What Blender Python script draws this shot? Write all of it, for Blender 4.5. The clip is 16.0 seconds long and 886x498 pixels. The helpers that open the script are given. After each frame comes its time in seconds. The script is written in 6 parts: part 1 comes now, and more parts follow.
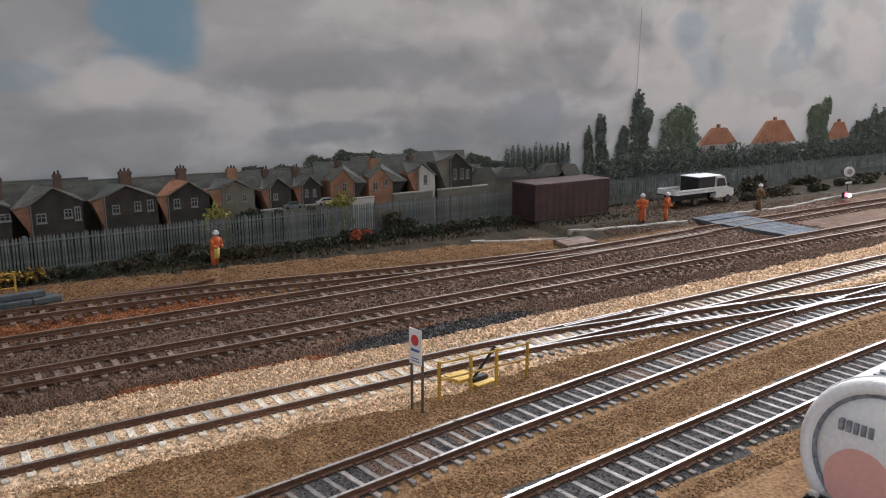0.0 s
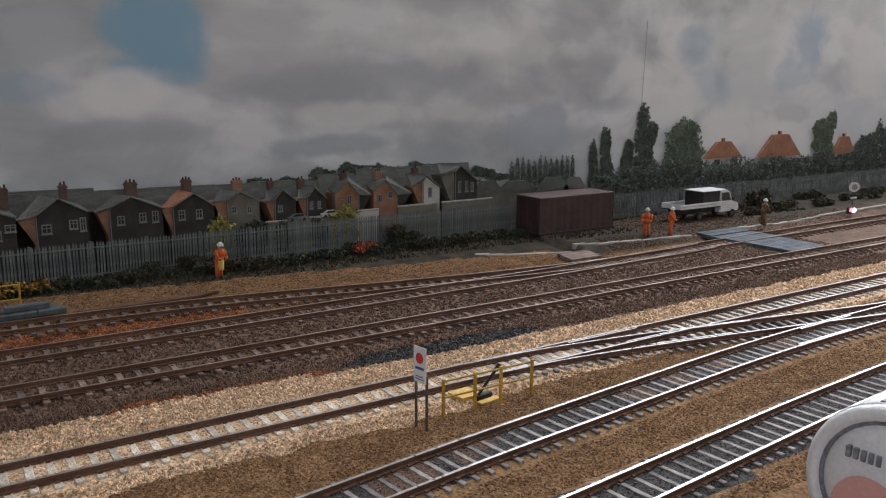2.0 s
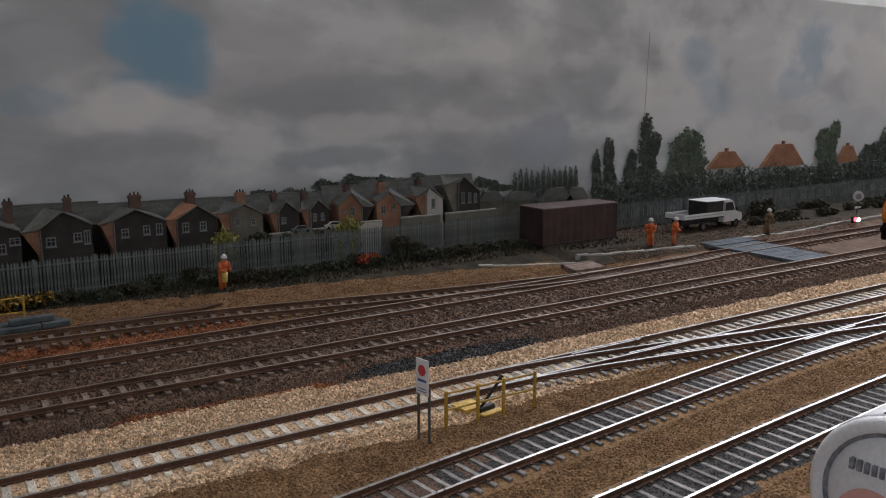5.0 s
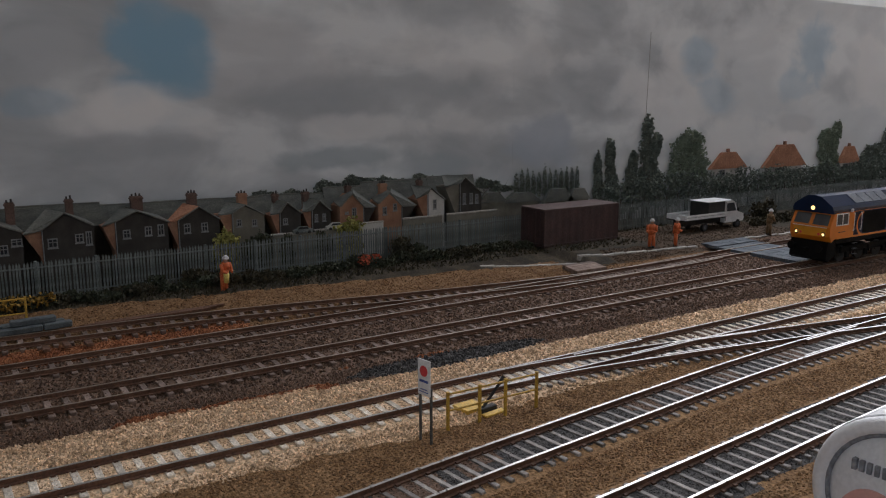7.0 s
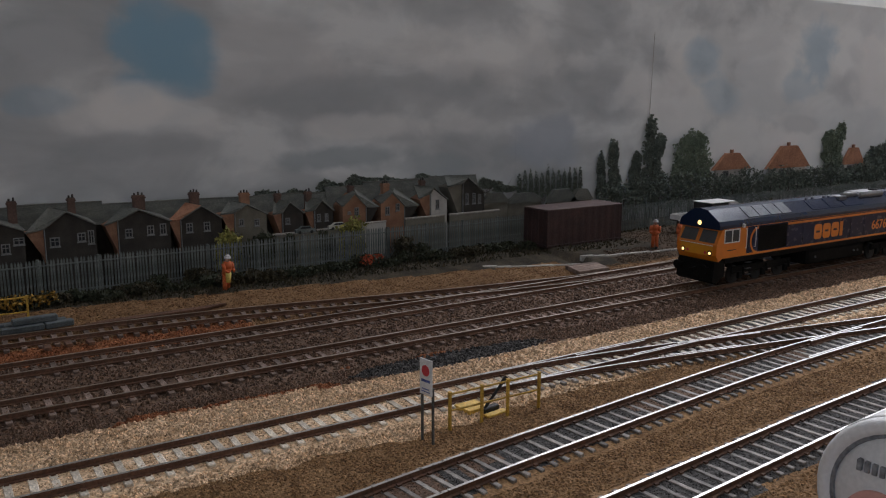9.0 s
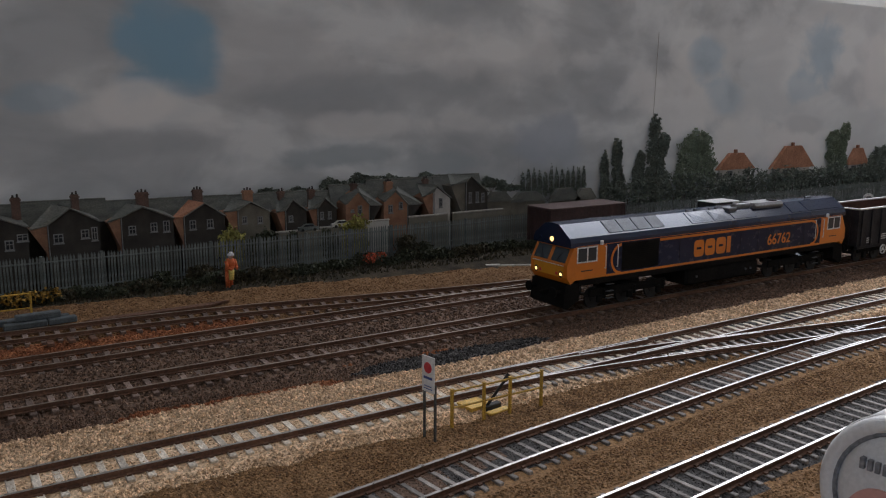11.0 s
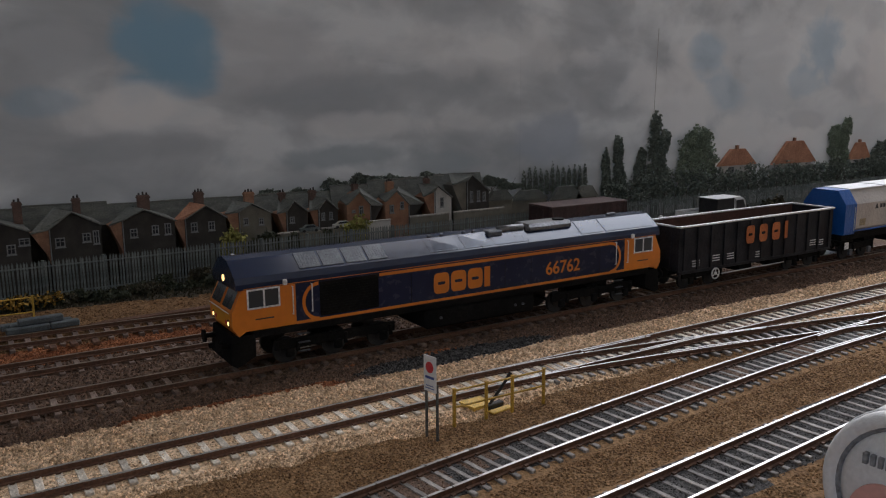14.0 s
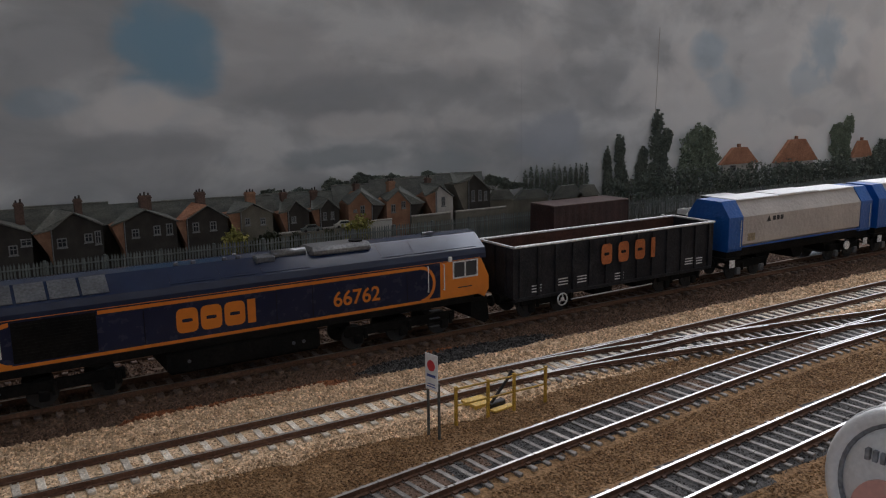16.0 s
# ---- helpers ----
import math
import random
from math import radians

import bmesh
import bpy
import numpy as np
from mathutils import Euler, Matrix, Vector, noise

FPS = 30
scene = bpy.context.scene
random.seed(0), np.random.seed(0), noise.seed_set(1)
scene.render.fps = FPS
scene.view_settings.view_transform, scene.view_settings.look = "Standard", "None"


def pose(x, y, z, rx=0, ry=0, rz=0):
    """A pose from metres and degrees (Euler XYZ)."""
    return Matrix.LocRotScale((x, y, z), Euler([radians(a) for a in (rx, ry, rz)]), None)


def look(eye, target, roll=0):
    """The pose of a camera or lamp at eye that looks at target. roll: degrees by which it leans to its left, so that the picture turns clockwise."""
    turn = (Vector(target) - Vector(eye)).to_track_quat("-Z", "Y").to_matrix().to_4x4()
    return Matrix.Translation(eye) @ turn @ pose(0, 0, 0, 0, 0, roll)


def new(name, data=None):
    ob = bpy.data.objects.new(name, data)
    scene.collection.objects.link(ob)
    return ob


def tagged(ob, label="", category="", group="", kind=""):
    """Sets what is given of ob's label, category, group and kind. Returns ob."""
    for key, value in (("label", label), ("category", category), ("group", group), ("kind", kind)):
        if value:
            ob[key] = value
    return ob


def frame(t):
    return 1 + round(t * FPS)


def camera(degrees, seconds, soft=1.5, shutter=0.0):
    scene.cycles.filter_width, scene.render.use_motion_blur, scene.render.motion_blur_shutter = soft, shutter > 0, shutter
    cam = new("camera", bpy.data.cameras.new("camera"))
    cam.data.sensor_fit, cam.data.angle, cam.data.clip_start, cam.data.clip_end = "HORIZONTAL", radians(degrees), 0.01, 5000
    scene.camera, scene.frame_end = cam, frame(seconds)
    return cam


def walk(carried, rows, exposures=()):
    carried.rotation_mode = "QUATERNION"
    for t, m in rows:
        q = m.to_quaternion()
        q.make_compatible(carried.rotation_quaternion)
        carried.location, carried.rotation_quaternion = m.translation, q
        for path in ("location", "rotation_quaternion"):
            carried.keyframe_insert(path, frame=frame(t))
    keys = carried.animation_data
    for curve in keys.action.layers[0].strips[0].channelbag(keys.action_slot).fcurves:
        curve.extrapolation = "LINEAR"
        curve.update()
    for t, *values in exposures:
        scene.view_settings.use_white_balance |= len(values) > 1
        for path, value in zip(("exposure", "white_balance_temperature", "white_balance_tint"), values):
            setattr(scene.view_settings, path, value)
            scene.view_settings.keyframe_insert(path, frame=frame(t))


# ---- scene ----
import itertools

# Everything is laid out in full-size metres of the 4 mm scale railway and then shrunk to the model.
S = 0.0128
K = 1.0 / S

# camera -------------------------------------------------------------------
cam = camera(56.67, 16.0, soft=1.15)
EYE_HEIGHT = 9.722
# seconds, tilt down, lean, turn from the depth axis, drift of the eye in x, y, z
PATH = (
    (0.0, 11.91, -0.17, 33.35, -0.184, -0.112, -0.130),
    (0.5, 11.76, 0.34, 33.43, -0.218, -0.071, 0.027),
    (1.0, 11.54, 0.27, 33.36, -0.198, -0.070, 0.001),
    (1.5, 11.36, 0.12, 33.08, -0.148, -0.049, -0.015),
    (2.0, 11.33, 0.26, 33.14, -0.205, -0.006, 0.146),
    (2.5, 10.97, 0.19, 33.04, -0.190, -0.046, 0.171),
    (3.0, 10.86, 0.17, 33.02, -0.174, -0.057, 0.186),
    (3.5, 10.61, 0.07, 32.91, -0.135, -0.045, 0.138),
    (4.0, 10.64, 0.06, 32.87, -0.150, -0.048, 0.185),
    (6.5, 10.54, -0.11, 32.73, -0.136, -0.069, 0.202),
    (7.0, 10.54, -0.08, 32.72, -0.157, -0.052, 0.188),
    (7.5, 10.51, -0.09, 32.64, -0.127, -0.068, 0.174),
    (8.0, 10.51, -0.06, 32.60, -0.114, -0.019, 0.154),
    (8.5, 10.50, -0.04, 32.59, -0.110, 0.025, 0.140),
    (9.0, 10.46, 0.04, 32.52, -0.093, 0.021, 0.107),
    (11.5, 10.49, 0.23, 32.27, -0.075, 0.015, 0.004),
    (12.0, 10.52, -0.05, 32.23, -0.049, -0.010, -0.017),
    (12.5, 10.55, -0.28, 32.17, -0.020, -0.050, 0.006),
    (13.0, 10.54, -0.39, 32.15, -0.034, -0.034, 0.026),
    (13.5, 10.53, -0.40, 32.13, -0.022, 0.009, 0.004),
    (14.0, 10.52, -0.46, 32.08, -0.000, -0.002, 0.019),
    (14.5, 10.48, -0.52, 32.05, -0.000, -0.000, 0.000),
    (15.0, 10.46, -0.60, 32.01, -0.009, -0.029, -0.021),
    (15.5, 10.47, -0.68, 31.93, 0.044, -0.008, -0.053),
    (16.0, 10.49, -0.70, 31.93, 0.024, -0.019, -0.047),
)


def eye_pose(tilt, lean, turn, dx, dy, dz):
    place = Matrix.Translation((dx * S, dy * S, (EYE_HEIGHT + dz) * S))
    return place @ pose(0, 0, 0, 90 - tilt, 0, -turn) @ pose(0, 0, 0, 0, 0, lean)


BALANCE = (6050, 12)
EXPOSURES = [(t, stops, *BALANCE) for t, stops in ((0.0, 1.45), (0.5, 1.32), (1.5, 1.12), (2.5, 0.95), (3.5, 0.8), (4.2, 0.7), (7.0, 0.45), (9.0, 0.37), (16.0, 0.34))]
walk(cam, [(row[0], eye_pose(*row[1:])) for row in PATH], EXPOSURES)

# world and light ------------------------------------------------------------
world = bpy.data.worlds.new("sky")
world.use_nodes = True
scene.world = world
wn = world.node_tree.nodes
sky = wn.new("ShaderNodeTexSky")
sky.sky_type, sky.sun_disc = "NISHITA", False
sky.sun_elevation, sky.sun_rotation = radians(35), radians(40)
wn["Background"].inputs[1].default_value = 0.1
world.node_tree.links.new(sky.outputs[0], wn["Background"].inputs[0])


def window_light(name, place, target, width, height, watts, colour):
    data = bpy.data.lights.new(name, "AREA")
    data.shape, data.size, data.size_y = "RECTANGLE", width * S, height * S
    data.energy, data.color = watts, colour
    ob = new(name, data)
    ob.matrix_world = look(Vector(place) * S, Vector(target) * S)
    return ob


window_light("window_light_back", (100, 58, 60), (100, 30, 46), 110, 76, 12.4, (1.0, 0.975, 0.96))
# Fill through an unseen west window, added to brighten what faces left.
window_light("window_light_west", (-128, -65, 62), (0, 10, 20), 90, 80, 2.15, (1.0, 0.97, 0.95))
window_light("skylight_light", (131, 24, 119.5), (131, 24.01, 0), 80, 62, 5.2, (0.97, 0.98, 1.0))

# materials --------------------------------------------------------------------


def surface(name, low, high, size=1.0, fine=0.08, rough=0.75, metal=0.0, bump=0.4, spread=0.0, island=False, grain=0.35, stretch=(1, 1, 1), spec=0.5):
    """A worn surface: two colours mixed by a broad noise (size in metres), darkened by a fine grain that also gives the relief."""
    m = bpy.data.materials.new(name)
    m.use_nodes = True
    n, link = m.node_tree.nodes, m.node_tree.links.new
    b = n["Principled BSDF"]
    at = n.new("ShaderNodeTexCoord")
    mp = n.new("ShaderNodeMapping")
    mp.inputs["Scale"].default_value = (K * stretch[0], K * stretch[1], K * stretch[2])
    link(at.outputs["Object"], mp.inputs[0])
    broad, small = n.new("ShaderNodeTexNoise"), n.new("ShaderNodeTexNoise")
    broad.inputs["Scale"].default_value, broad.inputs["Detail"].default_value = 1 / size, 5
    small.inputs["Scale"].default_value, small.inputs["Detail"].default_value = 1 / fine, 4
    link(mp.outputs[0], broad.inputs[0])
    link(mp.outputs[0], small.inputs[0])
    ramp = n.new("ShaderNodeMapRange")
    ramp.inputs[1].default_value, ramp.inputs[2].default_value = 0.35, 0.65
    link(broad.outputs[0], ramp.inputs[0])
    mix = n.new("ShaderNodeMix")
    mix.data_type = "RGBA"
    mix.inputs[6].default_value, mix.inputs[7].default_value = (*low, 1), (*high, 1)
    link(ramp.outputs[0], mix.inputs[0])
    value = n.new("ShaderNodeMapRange")
    value.inputs[1].default_value, value.inputs[2].default_value = 0.3, 0.7
    value.inputs[3].default_value, value.inputs[4].default_value = 1 - grain, 1 + grain
    link(small.outputs[0], value.inputs[0])
    last = value.outputs[0]
    if spread:
        pick = n.new("ShaderNodeNewGeometry" if island else "ShaderNodeObjectInfo")
        each = n.new("ShaderNodeMapRange")
        each.inputs[3].default_value, each.inputs[4].default_value = 1 - spread, 1 + spread
        link(pick.outputs["Random Per Island" if island else "Random"], each.inputs[0])
        times = n.new("ShaderNodeMath")
        times.operation = "MULTIPLY"
        link(last, times.inputs[0])
        link(each.outputs[0], times.inputs[1])
        last = times.outputs[0]
    hsv = n.new("ShaderNodeHueSaturation")
    link(mix.outputs[2], hsv.inputs["Color"])
    link(last, hsv.inputs["Value"])
    link(hsv.outputs[0], b.inputs["Base Color"])
    rr = n.new("ShaderNodeMapRange")
    rr.inputs[3].default_value, rr.inputs[4].default_value = max(0.03, rough - 0.12), min(1, rough + 0.12)
    link(small.outputs[0], rr.inputs[0])
    link(rr.outputs[0], b.inputs["Roughness"])
    b.inputs["Metallic"].default_value = metal
    b.inputs["Specular IOR Level"].default_value = spec
    if bump:
        bp = n.new("ShaderNodeBump")
        bp.inputs["Strength"].default_value = bump
        bp.inputs["Distance"].default_value = fine * S * 0.5
        link(small.outputs[0], bp.inputs["Height"])
        link(bp.outputs[0], b.inputs["Normal"])
    return m


def glow(name, colour, power):
    m = bpy.data.materials.new(name)
    m.use_nodes = True
    b = m.node_tree.nodes["Principled BSDF"]
    b.inputs["Base Color"].default_value = (*colour, 1)
    b.inputs["Emission Color"].default_value = (*colour, 1)
    b.inputs["Emission Strength"].default_value = power
    return m


def glass(name, tint, rough=0.05):
    m = bpy.data.materials.new(name)
    m.use_nodes = True
    b = m.node_tree.nodes["Principled BSDF"]
    b.inputs["Base Color"].default_value = (*tint, 1)
    b.inputs["Roughness"].default_value = rough
    b.inputs["IOR"].default_value = 1.5
    return m


RAIL_SIDE = surface("rusty_rail_side", (0.105, 0.05, 0.028), (0.165, 0.085, 0.05), 1.5, 0.1, 0.75)
RAIL_HEAD = surface("worn_rail_head", (0.48, 0.47, 0.45), (0.62, 0.61, 0.59), 3.0, 0.2, 0.3, 1.0, 0.05, grain=0.1)
RAIL_HEAD_DULL = surface("dull_rail_head", (0.3, 0.25, 0.2), (0.42, 0.36, 0.3), 3.0, 0.2, 0.42, 1.0, 0.05, grain=0.15)
SLEEPER_PALE = surface("pale_concrete_sleeper", (0.56, 0.49, 0.4), (0.74, 0.665, 0.56), 0.35, 0.06, 0.85, spread=0.25, spec=0.25)
SLEEPER_GREY = surface("grey_sleeper", (0.19, 0.17, 0.15), (0.33, 0.3, 0.27), 0.4, 0.06, 0.68, spread=0.4)
SLEEPER_BROWN = surface("dirty_brown_sleeper", (0.15, 0.102, 0.078), (0.25, 0.182, 0.146), 0.5, 0.06, 0.85, spread=0.35)
STONE_PALE = surface("pale_ballast_stone", (0.5, 0.345, 0.21), (0.68, 0.5, 0.33), 0.5, 0.1, 0.9, bump=0.9, spread=0.38, island=True, grain=0.5, spec=0.15)
STONE_BROWN = surface("brown_ballast_grain", (0.19, 0.108, 0.05), (0.285, 0.172, 0.085), 0.7, 0.1, 0.92, bump=0.9, spread=0.42, island=True, grain=0.5, spec=0.15)
STONE_DARK = surface("dark_track_ballast", (0.095, 0.055, 0.034), (0.15, 0.094, 0.062), 0.6, 0.1, 0.9, bump=0.9, spread=0.45, island=True, grain=0.5, spec=0.35)
STONE_GREY = surface("slate_grey_ballast", (0.035, 0.033, 0.032), (0.085, 0.08, 0.076), 0.12, 0.05, 0.85, spread=0.7, island=True, grain=0.7, spec=0.15)
STONE_RUST = surface("rust_stained_ballast", (0.2, 0.075, 0.034), (0.31, 0.13, 0.06), 0.8, 0.1, 0.92, bump=0.9, spread=0.4, island=True, grain=0.5, spec=0.15)
STONE_TAN = surface("tan_cess_gravel", (0.17, 0.094, 0.044), (0.245, 0.143, 0.072), 0.8, 0.1, 0.92, bump=0.9, spread=0.22, island=True, grain=0.5, spec=0.15)
SOIL = surface("dark_soil", (0.035, 0.03, 0.022), (0.075, 0.06, 0.042), 0.9, 0.1, 0.95, bump=0.8, spec=0.15)
YARD = surface("dusty_yard_surface", (0.058, 0.04, 0.026), (0.105, 0.074, 0.05), 1.2, 0.12, 0.92, spec=0.15)
CONCRETE = surface("weathered_concrete", (0.24, 0.22, 0.195), (0.37, 0.345, 0.31), 1.0, 0.08, 0.85, spread=0.15)
STEEL_BLUE = surface("grey_blue_crossing_deck", (0.07, 0.083, 0.096), (0.115, 0.13, 0.145), 0.8, 0.1, 0.85, spread=0.15)
FENCE_GREY = surface("galvanised_palisade", (0.12, 0.14, 0.135), (0.2, 0.22, 0.21), 0.8, 0.1, 0.6, 0.2, spread=0.18)
CONTAINER = surface("maroon_container_paint", (0.042, 0.022, 0.02), (0.068, 0.036, 0.032), 1.2, 0.15, 0.6, spread=0.1)
PLASTER = surface("white_room_plaster", (0.72, 0.7, 0.66), (0.8, 0.78, 0.74), 20, 2.0, 0.9, bump=0.1, grain=0.05)
FLOORING = surface("brown_floorboards", (0.2, 0.13, 0.08), (0.32, 0.22, 0.14), 12, 1.0, 0.5, grain=0.15)
YELLOW = surface("yellow_rail_paint", (0.42, 0.25, 0.03), (0.56, 0.34, 0.045), 0.4, 0.05, 0.6, spread=0.1)
YELLOW_PLATE = surface("bright_yellow_plate", (0.62, 0.39, 0.06), (0.76, 0.5, 0.1), 0.4, 0.05, 0.55)
BLACK_IRON = surface("black_iron", (0.012, 0.012, 0.012), (0.03, 0.028, 0.026), 0.4, 0.05, 0.6)
WHITE_PAINT = surface("white_paint", (0.68, 0.68, 0.67), (0.8, 0.8, 0.79), 0.8, 0.1, 0.5, grain=0.08)
RED_PAINT = surface("red_paint", (0.5, 0.03, 0.04), (0.62, 0.05, 0.06), 0.8, 0.1, 0.5, grain=0.1)
BLUE_INK = surface("blue_print", (0.04, 0.07, 0.25), (0.06, 0.1, 0.32), 0.5, 0.1, 0.6)
BLACK_INK = surface("black_print", (0.015, 0.015, 0.018), (0.03, 0.03, 0.033), 0.5, 0.1, 0.6)

# building blocks ----------------------------------------------------------------


def thing(name, label, category, place=(0, 0, 0), turn=0.0, group="", kind=""):
    ob = new(name)
    ob.empty_display_size = 0.01
    ob.matrix_world = Matrix.Translation(Vector(place) * S) @ pose(0, 0, 0, 0, 0, turn)
    return tagged(ob, label, category, group, kind)


def mesh_of(bm, *materials, smooth=False):
    for v in bm.verts:
        v.co *= S
    me = bpy.data.meshes.new("mesh")
    bm.normal_update()
    bm.to_mesh(me)
    bm.free()
    for m in materials:
        me.materials.append(m)
    if smooth:
        for p in me.polygons:
            p.use_smooth = True
    return me


def part(name, bm, material, parent=None, label="", smooth=False):
    mats = material if isinstance(material, (list, tuple)) else (material,)
    ob = new(name, mesh_of(bm, *mats, smooth=smooth))
    ob.parent = parent
    if label:
        ob["label"] = label
    return ob


def piece(name, mesh, parent, m):
    ob = new(name, mesh)
    ob.parent = parent
    ob.matrix_local = m
    return ob


def at(x, y, z, turn=0.0, lean=0.0):
    return pose(x * S, y * S, z * S, 0, lean, turn)


def box(bm, x0, y0, z0, x1, y1, z1, bevel=0.0, index=0):
    made = bmesh.ops.create_cube(bm, size=1, matrix=Matrix.Translation(((x0 + x1) / 2, (y0 + y1) / 2, (z0 + z1) / 2)) @ Matrix.Diagonal((abs(x1 - x0), abs(y1 - y0), abs(z1 - z0), 1)))
    verts = made["verts"]
    if bevel:
        edges = list({e for v in verts for e in v.link_edges})
        out = bmesh.ops.bevel(bm, geom=edges, offset=bevel, segments=1, affect="EDGES")
        for f in out["faces"]:
            f.material_index = index
    if index:
        for f in {f for v in verts if v.is_valid for f in v.link_faces}:
            f.material_index = index
    return bm


def boxes(*rows, bevel=0.0):
    bm = bmesh.new()
    for row in rows:
        box(bm, *row[:6], bevel=bevel)
    return bm


def rod(bm, a, b, r, sides=8, r2=None):
    a, b = Vector(a), Vector(b)
    d = b - a
    bmesh.ops.create_cone(bm, cap_ends=True, segments=sides, radius1=r, radius2=r if r2 is None else r2, depth=d.length, matrix=Matrix.Translation((a + b) / 2) @ d.to_track_quat("Z", "Y").to_matrix().to_4x4())
    return bm


def rods(*rows, r=0.05, sides=8):
    bm = bmesh.new()
    for a, b in rows:
        rod(bm, a, b, r, sides)
    return bm


def prism(points, y0, y1, bm=None):
    """A flat outline of (x, z) pushed through from y0 to y1."""
    bm = bm or bmesh.new()
    front = [bm.verts.new((x, y0, z)) for x, z in points]
    back = [bm.verts.new((x, y1, z)) for x, z in points]
    n = len(points)
    bm.faces.new(front)
    bm.faces.new(back[::-1])
    for i in range(n):
        bm.faces.new((front[i], back[i], back[(i + 1) % n], front[(i + 1) % n]))
    bmesh.ops.recalc_face_normals(bm, faces=bm.faces)
    return bm


def lathe_x(points, x0, x1, bm=None):
    """A cross-section of (y, z) pulled along x."""
    bm = bm or bmesh.new()
    a = [bm.verts.new((x0, y, z)) for y, z in points]
    b = [bm.verts.new((x1, y, z)) for y, z in points]
    n = len(points)
    bm.faces.new(a)
    bm.faces.new(b[::-1])
    for i in range(n):
        bm.faces.new((a[i], b[i], b[(i + 1) % n], a[(i + 1) % n]))
    bmesh.ops.recalc_face_normals(bm, faces=bm.faces)
    return bm


# room -----------------------------------------------------------------------------
def room():
    x0, x1, y0, y1, z0, z1 = -130, 230, -130, 60, -80, 118
    t = 4
    part_of = lambda name, rows, m, label: tagged(part(name, boxes(*rows), m), label, "wall" if "wall" in name else name, kind="structure")
    part_of("wall_west", [(x0 - t, y0, z0, x0, -110, z1), (x0 - t, -20, z0, x0, y1, z1), (x0 - t, -110, z0, x0, -20, 20), (x0 - t, -110, 104, x0, -20, z1)], PLASTER, "white plaster wall with an opening added for fill light")
    part_of("wall_east", [(x1, y0, z0, x1 + t, y1, z1)], PLASTER, "plain white plaster wall of the room")
    for name, a, b, wx0, wx1 in (("wall_north", y1, y1 + t, 45, 155),):
        part_of(name, [(x0, a, z0, wx0, b, z1), (wx1, a, z0, x1, b, z1), (wx0, a, z0, wx1, b, 22), (wx0, a, 100, wx1, b, z1)], PLASTER, "white plaster wall with a broad window opening")
    part_of("wall_south", [(x0, y0 - t, z0, x1, y0, z1)], PLASTER, "plain white plaster wall of the room")
    part_of("floor", [(x0, y0, z0 - t, x1, y1, z0)], FLOORING, "brown floorboards of the room")
    part_of("ceiling", [(x0, y0, z1, 90, y1, z1 + t), (172, y0, z1, x1, y1, z1 + t), (90, y0, z1, 172, -8, z1 + t), (90, 56, z1, 172, y1, z1 + t)], PLASTER, "white plastered ceiling with a skylight opening")
    sk = thing("window_3", "white framed skylight with daylight above it", "window", kind="structure")
    for a, b, c, d in ((90, 91, -8, 56), (171, 172, -8, 56), (91, 171, -8, -7), (91, 171, 55, 56)):
        part("window_frame", boxes((a, c, z1 + 0.1, b, d, z1 + 3.9)), WHITE_PAINT, sk)
    # Frame of the unseen west window that was added for the fill.
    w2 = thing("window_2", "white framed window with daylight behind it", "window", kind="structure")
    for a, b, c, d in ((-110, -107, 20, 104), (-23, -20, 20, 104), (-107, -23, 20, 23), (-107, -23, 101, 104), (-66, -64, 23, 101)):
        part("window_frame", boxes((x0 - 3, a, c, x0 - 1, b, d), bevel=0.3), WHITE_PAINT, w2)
    for number, y, wx0, wx1 in ((1, y1 + 1, 45, 155),):
        w = thing("window_%d" % number, "white framed window with daylight behind it", "window", (0, 0, 0), kind="structure")
        for a, b, c, d in ((wx0, wx0 + 3, 22, 100), (wx1 - 3, wx1, 22, 100), (wx0 + 3, wx1 - 3, 22, 25), (wx0 + 3, wx1 - 3, 97, 100), ((wx0 + wx1) / 2 - 1, (wx0 + wx1) / 2 + 1, 25, 97)):
            part("window_frame", boxes((a, y, c, b, y + 2, d), bevel=0.3), WHITE_PAINT, w)


room()

# tracks: centre lines ---------------------------------------------------------------
LINES = {
    "siding_far": [(-30, 37.5), (-5, 37.4), (2, 37.25), (8, 36.95), (12, 36.5), (16, 35.75), (20, 34.95), (26, 34.0), (32, 33.35), (38, 33.35), (42, 33.6)],
    "main_far": [(-30, 33.05), (26, 33.05), (33, 33.2), (42, 33.75), (60, 34.0), (90, 33.6), (130, 31.0)],
    "main_near": [(-40, 28.8), (36, 28.8), (44, 28.72), (60, 28.6), (130, 28.5)],
    "loop": [(-30, 22.5), (50, 22.5), (90, 22.2), (130, 21.0)],
    "crossover": [(15, 22.55), (19, 22.4), (23, 21.85), (28, 20.95), (33, 19.95), (37, 19.2), (42, 18.9)],
    "yard": [(-30, 12.6), (0, 15.75), (8, 16.75), (12, 17.25), (16, 17.65), (20, 18.05), (25, 18.5), (30, 18.75), (36, 18.85), (50, 18.9), (90, 18.4), (130, 17.2)],
    "yard_front": [(-30, 9.6), (14, 13.28), (18.5, 13.65), (24, 14.08), (32, 14.5), (50, 15.0), (90, 14.8), (130, 13.8)],
    "nearest": [(-30, 3.2), (15.1, 7.65), (20, 8.08), (28, 8.78), (50, 9.6), (130, 8.8)],
}
GAUGE = 1.40


